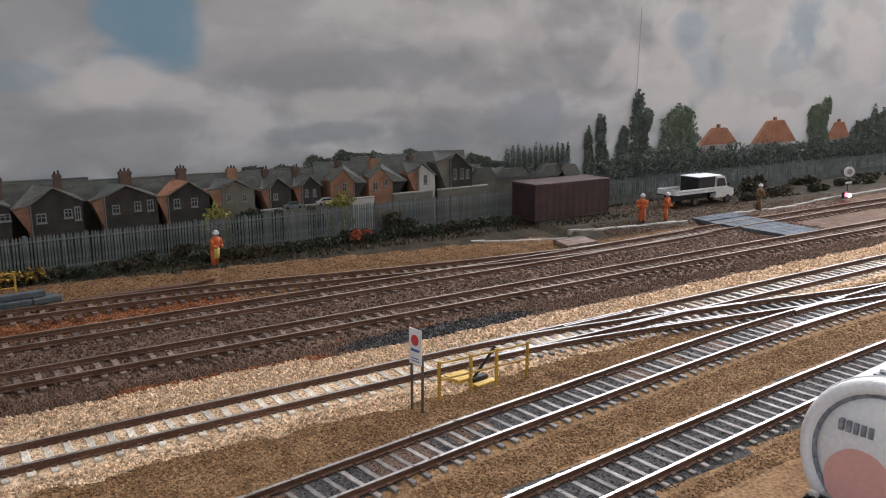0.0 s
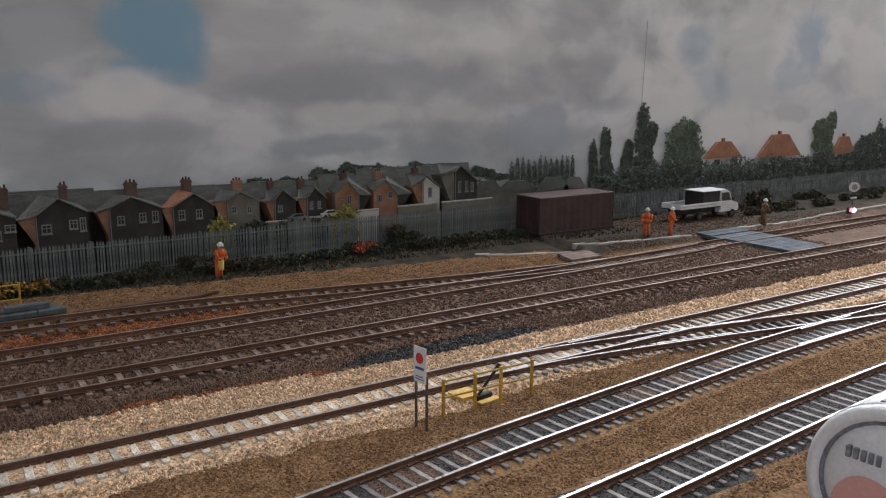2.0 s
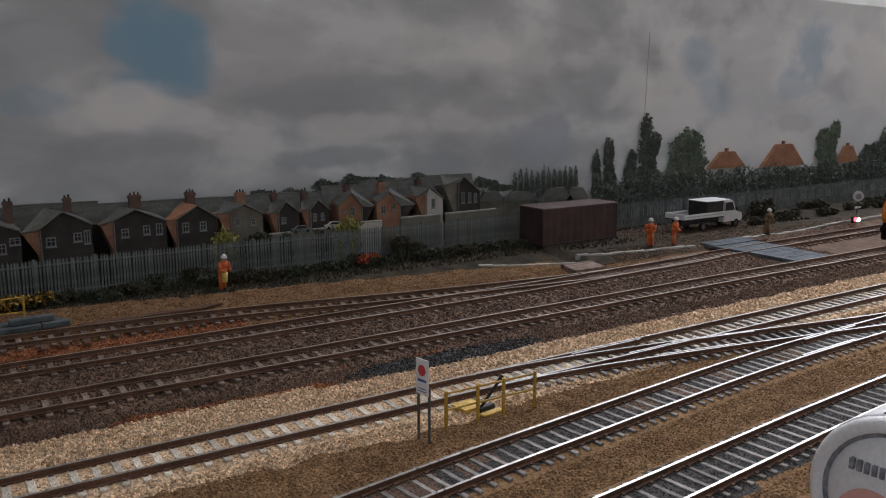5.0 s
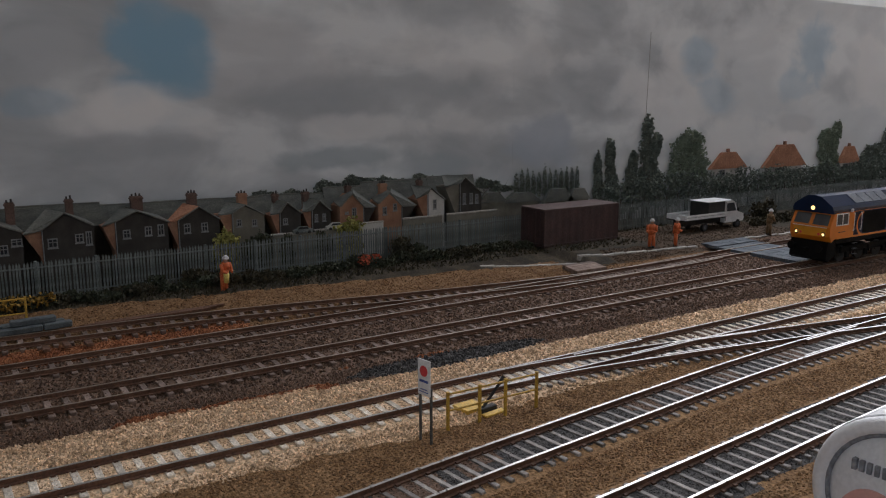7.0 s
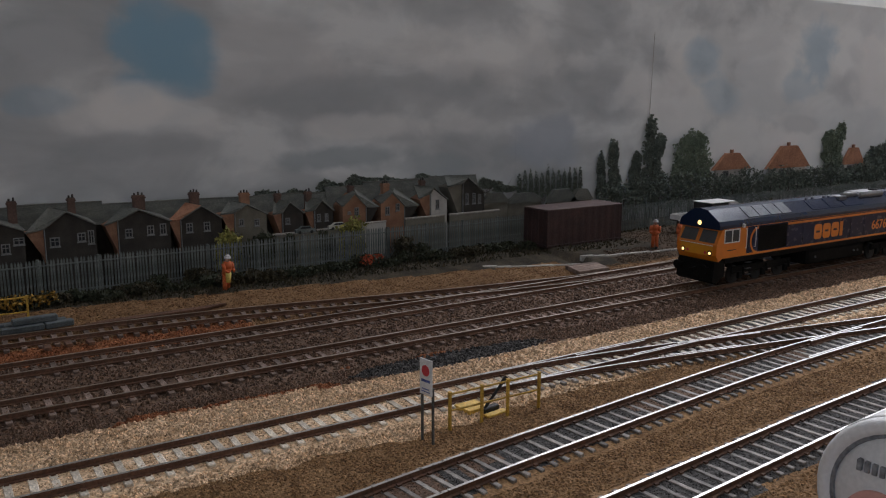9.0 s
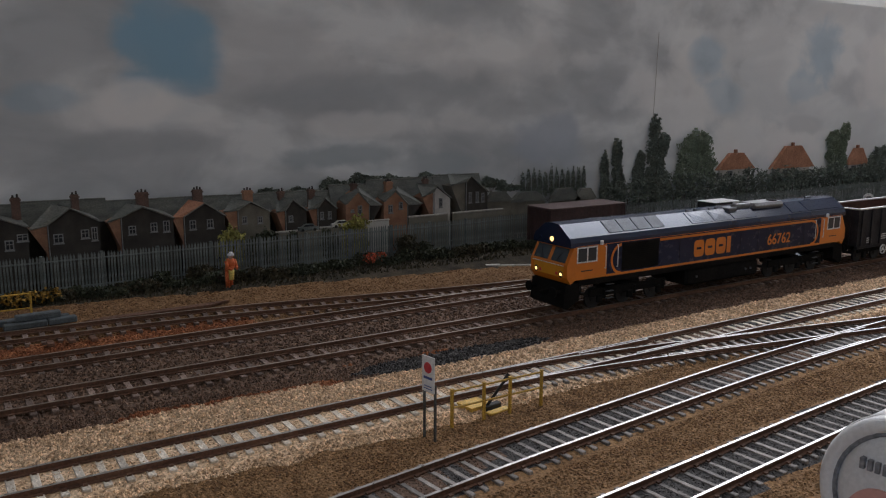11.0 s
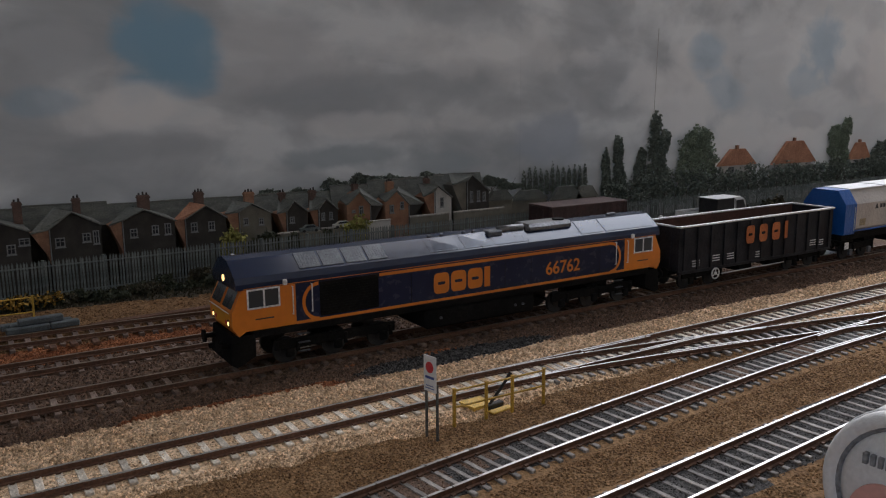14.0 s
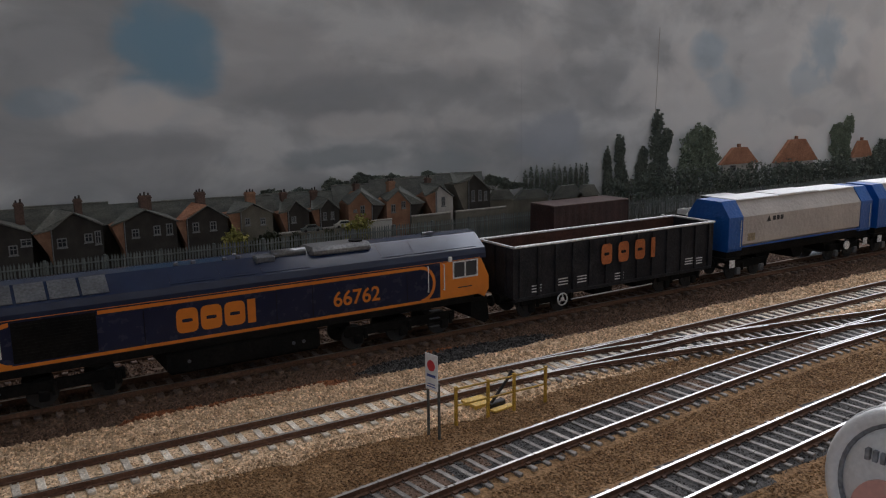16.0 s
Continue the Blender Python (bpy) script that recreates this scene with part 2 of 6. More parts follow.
def smooth_line(points, step):
    """Evenly spaced places and directions along a rounded polyline."""
    p = [Vector((*q, 0)) for q in points]
    p = [2 * p[0] - p[1]] + p + [2 * p[-1] - p[-2]]
    dense = []
    for i in range(1, len(p) - 2):
        n = max(2, int((p[i + 1] - p[i]).length / 0.15))
        for k in range(n):
            t = k / n
            a, b, c, d = p[i - 1], p[i], p[i + 1], p[i + 2]
            l = (c - b).length
            m0 = (c - a) * (l / max((c - a).length, 1e-6))
            m1 = (d - b) * (l / max((d - b).length, 1e-6))
            dense.append((2 * t**3 - 3 * t**2 + 1) * b + (t**3 - 2 * t**2 + t) * m0 + (-2 * t**3 + 3 * t**2) * c + (t**3 - t**2) * m1)
    out, run, want = [], 0.0, 0.0
    for a, b in zip(dense, dense[1:]):
        l = (b - a).length
        while want <= run + l and l > 0:
            out.append((a + (b - a) * ((want - run) / l), (b - a).normalized()))
            want += step
        run += l
    return out


RAIL = [(-0.09, -0.2), (0.09, -0.2), (0.09, -0.175), (0.025, -0.15), (0.025, -0.06), (0.046, -0.045), (0.046, -0.01), (0.036, 0.0), (-0.036, 0.0), (-0.046, -0.01), (-0.046, -0.045), (-0.025, -0.06), (-0.025, -0.15), (-0.09, -0.175)]


def rail_mesh(stations, offset, head, x_from=-1e9, x_to=1e9):
    bm = bmesh.new()
    rings = []
    for p, d in stations:
        if not x_from <= p.x <= x_to:
            continue
        side = Vector((-d.y, d.x, 0))
        rings.append([bm.verts.new(p + side * (offset + u) + Vector((0, 0, w))) for u, w in RAIL])
    for a, b in zip(rings, rings[1:]):
        for i in range(len(RAIL)):
            j = (i + 1) % len(RAIL)
            f = bm.faces.new((a[i], a[j], b[j], b[i]))
            f.material_index = 1 if i in (6, 7, 8) else 0
    bm.faces.new(rings[0][::-1])
    bm.faces.new(rings[-1])
    bmesh.ops.recalc_face_normals(bm, faces=bm.faces)
    return mesh_of(bm, RAIL_SIDE, head)


def sleeper_mesh(material, chairs, half=1.22, width=0.22, top=-0.19):
    bm = boxes((-width / 2, -half, top - 0.16, width / 2, half, top), bevel=0.02)
    if chairs:
        for s in (-1, 1):
            for e in (-0.12, 0.12):
                box(bm, -0.06, s * GAUGE / 2 + e - 0.05, top, 0.06, s * GAUGE / 2 + e + 0.05, top + 0.05)
    for f in bm.faces:
        if f.calc_center_median().z > top + 0.004:
            f.material_index = 1
    return mesh_of(bm, material, RAIL_SIDE)


def track(key, label, material, head, spacing, x_from, x_to, half=1.1, width=0.22):
    t = thing("track", label, "railway track", kind="structure")
    t.name = "track_" + key
    ends = smooth_line(LINES[key], 0.5)
    for s in (-1, 1):
        ob = new("rail", rail_mesh(ends, s * GAUGE / 2, head))
        ob.parent = t
        if key in ("crossover", "siding_far"):
            ob.location.z = -0.012 * S
    me = sleeper_mesh(material, True, half, width)
    rng = random.Random(key)
    for p, d in smooth_line(LINES[key], spacing):
        turn = math.degrees(math.atan2(d.y, d.x))
        if x_from <= p.x <= x_to:
            piece("sleeper", me, t, at(p.x + rng.uniform(-0.03, 0.03), p.y, rng.uniform(-0.012, 0.012), turn + rng.uniform(-1.2, 1.2)))
    return t


track("siding_far", "rusty siding track on weathered brown sleepers", SLEEPER_BROWN, RAIL_HEAD_DULL, 0.62, -3, 40)
track("main_far", "main line track on dirty sleepers in dark ballast", SLEEPER_BROWN, RAIL_HEAD_DULL, 0.62, -3, 78)
track("main_near", "main line track carrying the goods train, dark ballast", SLEEPER_BROWN, RAIL_HEAD_DULL, 0.62, -3, 70)
track("loop", "loop track with pale concrete sleepers in cream ballast", SLEEPER_PALE, RAIL_HEAD, 0.545, -3, 60)
track("crossover", "crossover track between the loop and the yard line", SLEEPER_GREY, RAIL_HEAD, 0.53, 17, 36, 1.2, 0.17)
track("yard", "curving yard track on grey sleepers with bright rails", SLEEPER_GREY, RAIL_HEAD, 0.52, 2, 50, 1.12, 0.17)
track("yard_front", "bright railed yard track on dark grey sleepers", SLEEPER_GREY, RAIL_HEAD, 0.55, 4, 40, 1.08, 0.17)

def check_rails():
    """Short guard rails and wing rails by the crossings of the points."""
    for key, x0, x1, off in (("loop", 22.5, 26.5, -0.56), ("loop", 20.5, 24.5, 0.56), ("crossover", 23.5, 27.5, -0.57), ("crossover", 25.0, 29.5, 0.57), ("yard", 30, 34, 0.57), ("yard", 28, 32, -0.57)):
        ob = new("check_rail", rail_mesh(smooth_line(LINES[key], 0.25), off, RAIL_HEAD, x0, x1))
        ob.location.z = -0.004 * S
        ob.parent = bpy.data.objects["track_" + key]


check_rails()
track("nearest", "track under the tank wagon at the layout's front", SLEEPER_GREY, RAIL_HEAD, 0.53, 4, 40)

# ground -----------------------------------------------------------------------------


def wob(x, y, size=1.2, amount=0.35):
    return amount * (noise.noise((x / size, y / size, 3.1)) + 0.5 * noise.noise((x * 2.7 / size, y * 2.7 / size, 8.2)))


def line_at(key, x):
    pts = LINES[key]
    for (a, b), (c, d) in zip(pts, pts[1:]):
        if a <= x <= c:
            return b + (d - b) * (x - a) / (c - a)
    return pts[0][1] if x < pts[0][0] else pts[-1][1]


def zone(x, y):
    """Which kind of gravel lies at a place of the plan: 0 brown, 1 cream, 2 dark, 3 slate grey, 4 rust, 5 tan, 6 soil, 7 yard."""
    w = wob(x, y)
    if 3 < x < 60 and abs(y - line_at("yard_front", x)) < 1.15 + 0.3 * w:
        return 3
    if 2 < x < 60 and abs(y - line_at("yard", x)) < 0.85 + 0.3 * w:
        return 3 if noise.noise((x * 0.7, y * 0.7, 5.5)) > -0.1 else 2
    if 21 + 6 * w < x < 60 and (abs(y - line_at("loop", x)) < 0.75 + 0.3 * w or abs(y - line_at("crossover", x)) < 0.75 + 0.3 * w):
        return 3 if noise.noise((x * 0.9, y * 0.9, 2.5)) > 0.0 else 2
    if y < 20.55 + w * 0.9 - 0.3 * math.exp(-((x - 12) / 3.0) ** 2):
        return 0
    if 15.5 < x < 40 and y < 20.7 + 0.6 * w:
        return 0
    if ((x - 17.0) / 5.0) ** 2 + ((y - 26.1) / 0.75) ** 2 < 1 + w:
        return 3
    if y < 26.0 + 0.5 * w - (0.5 if x > 11 else 0):
        return 1
    if y < 34.6 + 0.5 * w + (0.5 if x > 30 else 0):
        if abs(y - 34.8) < 1.2 and x < 9 + 3 * w:
            return 4
        if y < 27.3 and x < 22 and noise.noise((x * 0.35, y * 0.8, 1.7)) > 0.25:
            return 4
        return 2
    edge = 41.75 - 0.1 * max(0, min(x, 30)) + 0.5 * w
    if x > 44 and y < 36.6:
        return 2
    if x > 33:
        edge = 36.1
    if y < edge:
        return 4 if y < 36.2 + w and x < 12 else 5
    if 41.0 < x < 54 and y < 42.5 + w:
        return 7
    if x > 36 and y < 37.5 + 2 * w:
        return 7
    return 6


GROUND_Z = -0.3


def height(x, y):
    z = GROUND_Z + 0.05 * noise.noise((x * 0.8, y * 0.8, 0))
    z += 0.1 * max(0, 1 - abs(y - 31.0) / 5.5)
    if 26 < y < 36:
        away = min(abs(y - line_at(key, x)) for key in ("main_far", "main_near"))
        z = min(z, -0.205) if away < 0.8 else z - 0.05
    if 10 < y < 25:
        for key in ("loop", "yard", "yard_front"):
            away = abs(y - line_at(key, x))
            if away < 1.7:
                z = max(z, -0.215 - 0.16 * max(0, away - 0.75))
    if y > 38.5 and x < 34:
        z += min(1, (y - 38.5) / 2.5) * 0.34
    elif x >= 34 and y > 36:
        z += min(1, (y - 36) / 1.5) * 0.5
    return z


STONES = (STONE_BROWN, STONE_PALE, STONE_DARK, STONE_GREY, STONE_RUST, STONE_TAN, SOIL, YARD)


def ground():
    step = 0.3
    xs = np.arange(-40, 135.01, step)
    ys = np.arange(-6, 47.01, step)
    verts, faces, mats = [], [], []
    for y in ys:
        for x in xs:
            verts.append((x * S, y * S, height(x, y) * S))
    nx = len(xs)
    for j in range(len(ys) - 1):
        for i in range(nx - 1):
            k = j * nx + i
            faces.append((k, k + 1, k + nx + 1, k + nx))
            mats.append(zone(xs[i] + step / 2, ys[j] + step / 2))
    me = bpy.data.meshes.new("ground")
    me.from_pydata(verts, [], faces)
    for m in STONES:
        me.materials.append(m)
    me.polygons.foreach_set("material_index", mats)
    me.polygons.foreach_set("use_smooth", [True] * len(faces))
    tagged(new("ground", me), "gravel and soil groundwork of the model railway", "ground", kind="structure")
    tagged(part("baseboard", boxes((-40, -6, -9, 135, 49, -0.9)), FLOORING), "wooden baseboard under the model railway", "baseboard", kind="structure")
    for x in (-35, 45, 128):
        for y in (-2, 42):
            tagged(part("trestle_leg", boxes((x, y, -80, x + 4, y + 4, -9), bevel=0.3), FLOORING), "square wooden leg under the baseboard", "leg", kind="structure")


ground()


def stones():
    rng = np.random.default_rng(4)
    base = np.array([(1, 0, 0), (-1, 0, 0), (0, 1, 0), (0, -1, 0), (0, 0, 1), (0, 0, -1)], float)
    tris = [(0, 2, 4), (2, 1, 4), (1, 3, 4), (3, 0, 4), (2, 0, 5), (1, 2, 5), (3, 1, 5), (0, 3, 5)]
    verts, faces, mats = [], [], []
    # (x from, x to, y from, y to, stones per square metre, size)
    fields = ((-2, 16, 19.6, 27, 150, 0.075), (16, 52, 19.8, 27, 80, 0.085), (-2, 50, 26, 35.4, 50, 0.085), (0, 40, 34.5, 41.8, 60, 0.07), (3, 30, 11.5, 20.7, 250, 0.058), (30, 42, 12.5, 20.7, 120, 0.07), (33, 62, 35.6, 42.5, 40, 0.06))
    for x0, x1, y0, y1, per, size in fields:
        n = int((x1 - x0) * (y1 - y0) * per)
        px, py = rng.uniform(x0, x1, n), rng.uniform(y0, y1, n)
        for x, y in zip(px, py):
            if not -1 < x - 0.03 * y or x > y * 1.95 + 6:
                continue
            k = zone(x, y)
            if k == 6:
                continue
            near = min(abs(y - line_at(key, x)) for key in ("loop", "yard", "yard_front"))
            bed = near < 1.3
            if bed and rng.uniform() < 0.15:
                continue
            r = size * rng.uniform(0.55, 1.25) * (0.7 if bed else 0.85 if k in (0, 3) else 1.0)
            turned = base + rng.normal(0, 0.22, (6, 3))
            q = turned * (r, r * rng.uniform(0.7, 1.1), r * (0.45 if k in (0, 5) else 0.75)) + (x, y, height(x, y) + (-0.012 if bed else 0.01))
            b = len(verts)
            verts.extend(map(tuple, q * S))
            faces.extend((b + i, b + j, b + l) for i, j, l in tris)
            mats.extend([k] * 8)
    me = bpy.data.meshes.new("ballast")
    me.from_pydata(verts, [], faces)
    for m in STONES:
        me.materials.append(m)
    me.polygons.foreach_set("material_index", mats)
    tagged(new("ballast", me), "loose cream, brown and dark ballast chippings", "ballast", kind="stuff")


stones()

# painted backscene board ----------------------------------------------------------------


def sky_print():
    m = bpy.data.materials.new("printed_cloudy_sky")
    m.use_nodes = True
    n, link = m.node_tree.nodes, m.node_tree.links.new
    b = n["Principled BSDF"]
    b.inputs["Roughness"].default_value = 0.6
    at_ = n.new("ShaderNodeTexCoord")
    mp = n.new("ShaderNodeMapping")
    mp.inputs["Scale"].default_value = (K, K, K)
    link(at_.outputs["Object"], mp.inputs[0])

    def fbm(scale, detail, sx=1.0, sz=1.0, shift=0.0, warp=0.0):
        s = n.new("ShaderNodeMapping")
        s.inputs["Scale"].default_value = (sx, 1, sz)
        s.inputs["Location"].default_value = (shift, 0, shift * 0.7)
        link(mp.outputs[0], s.inputs[0])
        t = n.new("ShaderNodeTexNoise")
        t.inputs["Scale"].default_value, t.inputs["Detail"].default_value = scale, detail
        t.inputs["Distortion"].default_value = warp
        link(s.outputs[0], t.inputs[0])
        return t.outputs[0]

    def spot(x, z, rx, rz):
        """A soft, ragged ellipse round a place of the print."""
        s = n.new("ShaderNodeMapping")
        s.vector_type = "POINT"
        s.inputs["Scale"].default_value = (1 / rx, 0, 1 / rz)
        s.inputs["Location"].default_value = (-x / rx, 0, -z / rz)
        link(mp.outputs[0], s.inputs[0])
        d = n.new("ShaderNodeVectorMath")
        d.operation = "LENGTH"
        link(s.outputs[0], d.inputs[0])
        add = n.new("ShaderNodeMath")
        add.operation = "ADD"
        link(d.outputs["Value"], add.inputs[0])
        sc = n.new("ShaderNodeMath")
        sc.operation = "MULTIPLY_ADD"
        sc.inputs[1].default_value, sc.inputs[2].default_value = 2.2, -1.1
        link(ragged, sc.inputs[0])
        link(sc.outputs[0], add.inputs[1])
        r = n.new("ShaderNodeMapRange")
        r.interpolation_type = "SMOOTHSTEP"
        r.inputs[1].default_value, r.inputs[2].default_value = 1.22, 0.55
        link(add.outputs[0], r.inputs[0])
        return r.outputs[0]

    def blend(fac, a, colour):
        x = n.new("ShaderNodeMix")
        x.data_type = "RGBA"
        link(fac, x.inputs[0])
        link(a, x.inputs[6])
        x.inputs[7].default_value = (*colour, 1)
        return x.outputs[2]

    def scaled(fac, k):
        x = n.new("ShaderNodeMath")
        x.operation = "MULTIPLY"
        x.inputs[1].default_value = k
        link(fac, x.inputs[0])
        return x.outputs[0]

    ragged = fbm(0.3, 7, 0.8, 1.1, 5.0, 0.25)
    body = fbm(0.22, 7, 0.65, 1.25, 2.0, 0.35)
    ramp = n.new("ShaderNodeValToRGB")
    e = ramp.color_ramp.elements
    e[0].position, e[0].color = 0.36, (0.42, 0.44, 0.455, 1)
    e[1].position, e[1].color = 0.64, (0.73, 0.74, 0.74, 1)
    mid = ramp.color_ramp.elements.new(0.5)
    mid.color = (0.52, 0.535, 0.545, 1)
    link(body, ramp.inputs[0])
    out = ramp.outputs[0]
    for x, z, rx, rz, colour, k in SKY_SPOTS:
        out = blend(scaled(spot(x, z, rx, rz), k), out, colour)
    link(out, b.inputs["Base Color"])
    return m


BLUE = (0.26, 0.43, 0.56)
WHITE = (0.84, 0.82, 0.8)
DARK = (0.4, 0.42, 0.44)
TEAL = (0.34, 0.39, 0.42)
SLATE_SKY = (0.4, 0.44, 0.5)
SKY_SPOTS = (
    # Broad pale wash first: hazy brightness of the board's right end, put in colour.
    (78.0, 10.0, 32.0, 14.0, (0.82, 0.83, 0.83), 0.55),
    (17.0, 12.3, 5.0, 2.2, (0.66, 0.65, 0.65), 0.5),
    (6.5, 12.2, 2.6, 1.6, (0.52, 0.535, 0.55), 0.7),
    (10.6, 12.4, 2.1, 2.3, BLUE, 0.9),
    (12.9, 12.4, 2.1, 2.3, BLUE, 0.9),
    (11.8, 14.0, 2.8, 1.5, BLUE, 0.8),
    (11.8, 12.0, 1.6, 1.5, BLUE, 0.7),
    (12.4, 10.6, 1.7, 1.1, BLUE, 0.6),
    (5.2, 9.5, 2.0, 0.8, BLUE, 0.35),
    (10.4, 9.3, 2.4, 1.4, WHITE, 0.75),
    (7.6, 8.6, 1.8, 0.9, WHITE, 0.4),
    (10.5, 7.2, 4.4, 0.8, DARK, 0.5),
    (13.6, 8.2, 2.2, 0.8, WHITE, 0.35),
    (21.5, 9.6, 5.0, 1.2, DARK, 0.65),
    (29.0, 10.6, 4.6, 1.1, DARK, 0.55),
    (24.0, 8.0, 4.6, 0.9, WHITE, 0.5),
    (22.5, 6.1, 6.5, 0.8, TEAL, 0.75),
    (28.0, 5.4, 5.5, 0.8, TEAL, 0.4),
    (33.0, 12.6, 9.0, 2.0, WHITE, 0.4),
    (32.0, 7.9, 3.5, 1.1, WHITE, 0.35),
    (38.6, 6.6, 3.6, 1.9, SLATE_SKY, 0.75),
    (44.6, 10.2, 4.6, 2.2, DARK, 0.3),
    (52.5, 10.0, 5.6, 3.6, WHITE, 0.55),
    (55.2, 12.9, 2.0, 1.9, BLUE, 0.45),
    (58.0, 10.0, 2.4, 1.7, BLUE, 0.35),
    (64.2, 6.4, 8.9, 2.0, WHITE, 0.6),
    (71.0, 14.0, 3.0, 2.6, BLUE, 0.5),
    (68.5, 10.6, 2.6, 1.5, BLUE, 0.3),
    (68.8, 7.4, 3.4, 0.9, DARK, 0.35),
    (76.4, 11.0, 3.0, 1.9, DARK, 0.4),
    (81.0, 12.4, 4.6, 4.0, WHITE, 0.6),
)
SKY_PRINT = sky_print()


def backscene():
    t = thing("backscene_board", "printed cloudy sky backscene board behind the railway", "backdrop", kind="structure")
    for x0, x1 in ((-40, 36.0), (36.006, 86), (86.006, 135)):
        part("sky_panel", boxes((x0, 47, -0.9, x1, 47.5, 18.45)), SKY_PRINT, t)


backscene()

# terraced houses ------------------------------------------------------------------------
# Sun and shade put into two brick colours, one for each house side.
BRICK_DARK = surface("shaded_dark_brick", (0.03, 0.027, 0.023), (0.055, 0.048, 0.041), 0.8, 0.07, 0.9, spread=0.1, grain=0.14)
BRICK_ORANGE = surface("sunlit_orange_brick", (0.22, 0.11, 0.065), (0.33, 0.18, 0.11), 0.8, 0.07, 0.9, spread=0.1, grain=0.14)
BRICK_GREY = surface("grey_render", (0.13, 0.12, 0.095), (0.19, 0.175, 0.14), 0.8, 0.07, 0.9, grain=0.14)
RENDER_WHITE = surface("off_white_render", (0.4, 0.39, 0.36), (0.52, 0.5, 0.47), 0.8, 0.07, 0.85, grain=0.14)
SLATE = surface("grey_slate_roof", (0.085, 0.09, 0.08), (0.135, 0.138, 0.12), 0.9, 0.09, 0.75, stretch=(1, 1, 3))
# Paler copy of the slate with light put in; verges and ridges share it.
SLATE_LIT = surface("lit_pale_slate", (0.115, 0.117, 0.1), (0.17, 0.168, 0.145), 0.9, 0.09, 0.75)
TILE_ORANGE = surface("orange_clay_tiles", (0.3, 0.135, 0.075), (0.4, 0.19, 0.11), 0.7, 0.08, 0.85)
PANE = glass("dark_window_glass", (0.03, 0.034, 0.04), 0.15)
STACK = surface("sooty_chimney_brick", (0.09, 0.055, 0.042), (0.14, 0.085, 0.065), 0.5, 0.06, 0.9)
POT = surface("clay_chimney_pot", (0.2, 0.09, 0.055), (0.3, 0.15, 0.09), 0.3, 0.05, 0.85)


FRAME_PAINT = surface("dull_white_frame", (0.15, 0.155, 0.155), (0.22, 0.225, 0.225), 0.5, 0.06, 0.7)


def window_part(house, x, z, w, h, y):
    bm = bmesh.new()
    rim = [(-1, 0), (1, 0), (1, 1), (-1, 1)]
    rings = []
    for inset, yy in ((0, y), (0, y - 0.035), (0.055, y - 0.035), (0.055, y - 0.005)):
        rings.append([bm.verts.new((x + sx * (w / 2 - inset), yy, z + inset + sz * (h - 2 * inset))) for sx, sz in rim])
    for a, b in zip(rings, rings[1:]):
        for k in range(4):
            bm.faces.new((a[k], a[(k + 1) % 4], b[(k + 1) % 4], b[k]))
    bmesh.ops.recalc_face_normals(bm, faces=bm.faces)
    win = part("window", bm, FRAME_PAINT, house, "dull white window frame")
    part("pane", boxes((x - w / 2 + 0.05, y - 0.012, z + 0.04, x + w / 2 - 0.05, y - 0.004, z + h - 0.05)), PANE, win)
    part("glazing_bar", boxes((x - 0.02, y - 0.028, z + 0.05, x + 0.02, y - 0.012, z + h - 0.05)), FRAME_PAINT, win)
    part("sash_bar", boxes((x - w / 2 + 0.05, y - 0.03, z + h * 0.55, x + w / 2 - 0.05, y - 0.013, z + h * 0.55 + 0.035)), FRAME_PAINT, win)
    part("sill", boxes((x - w / 2 - 0.03, y - 0.06, z - 0.05, x + w / 2 + 0.03, y, z)), FRAME_PAINT, win)


HOUSES = itertools.count()


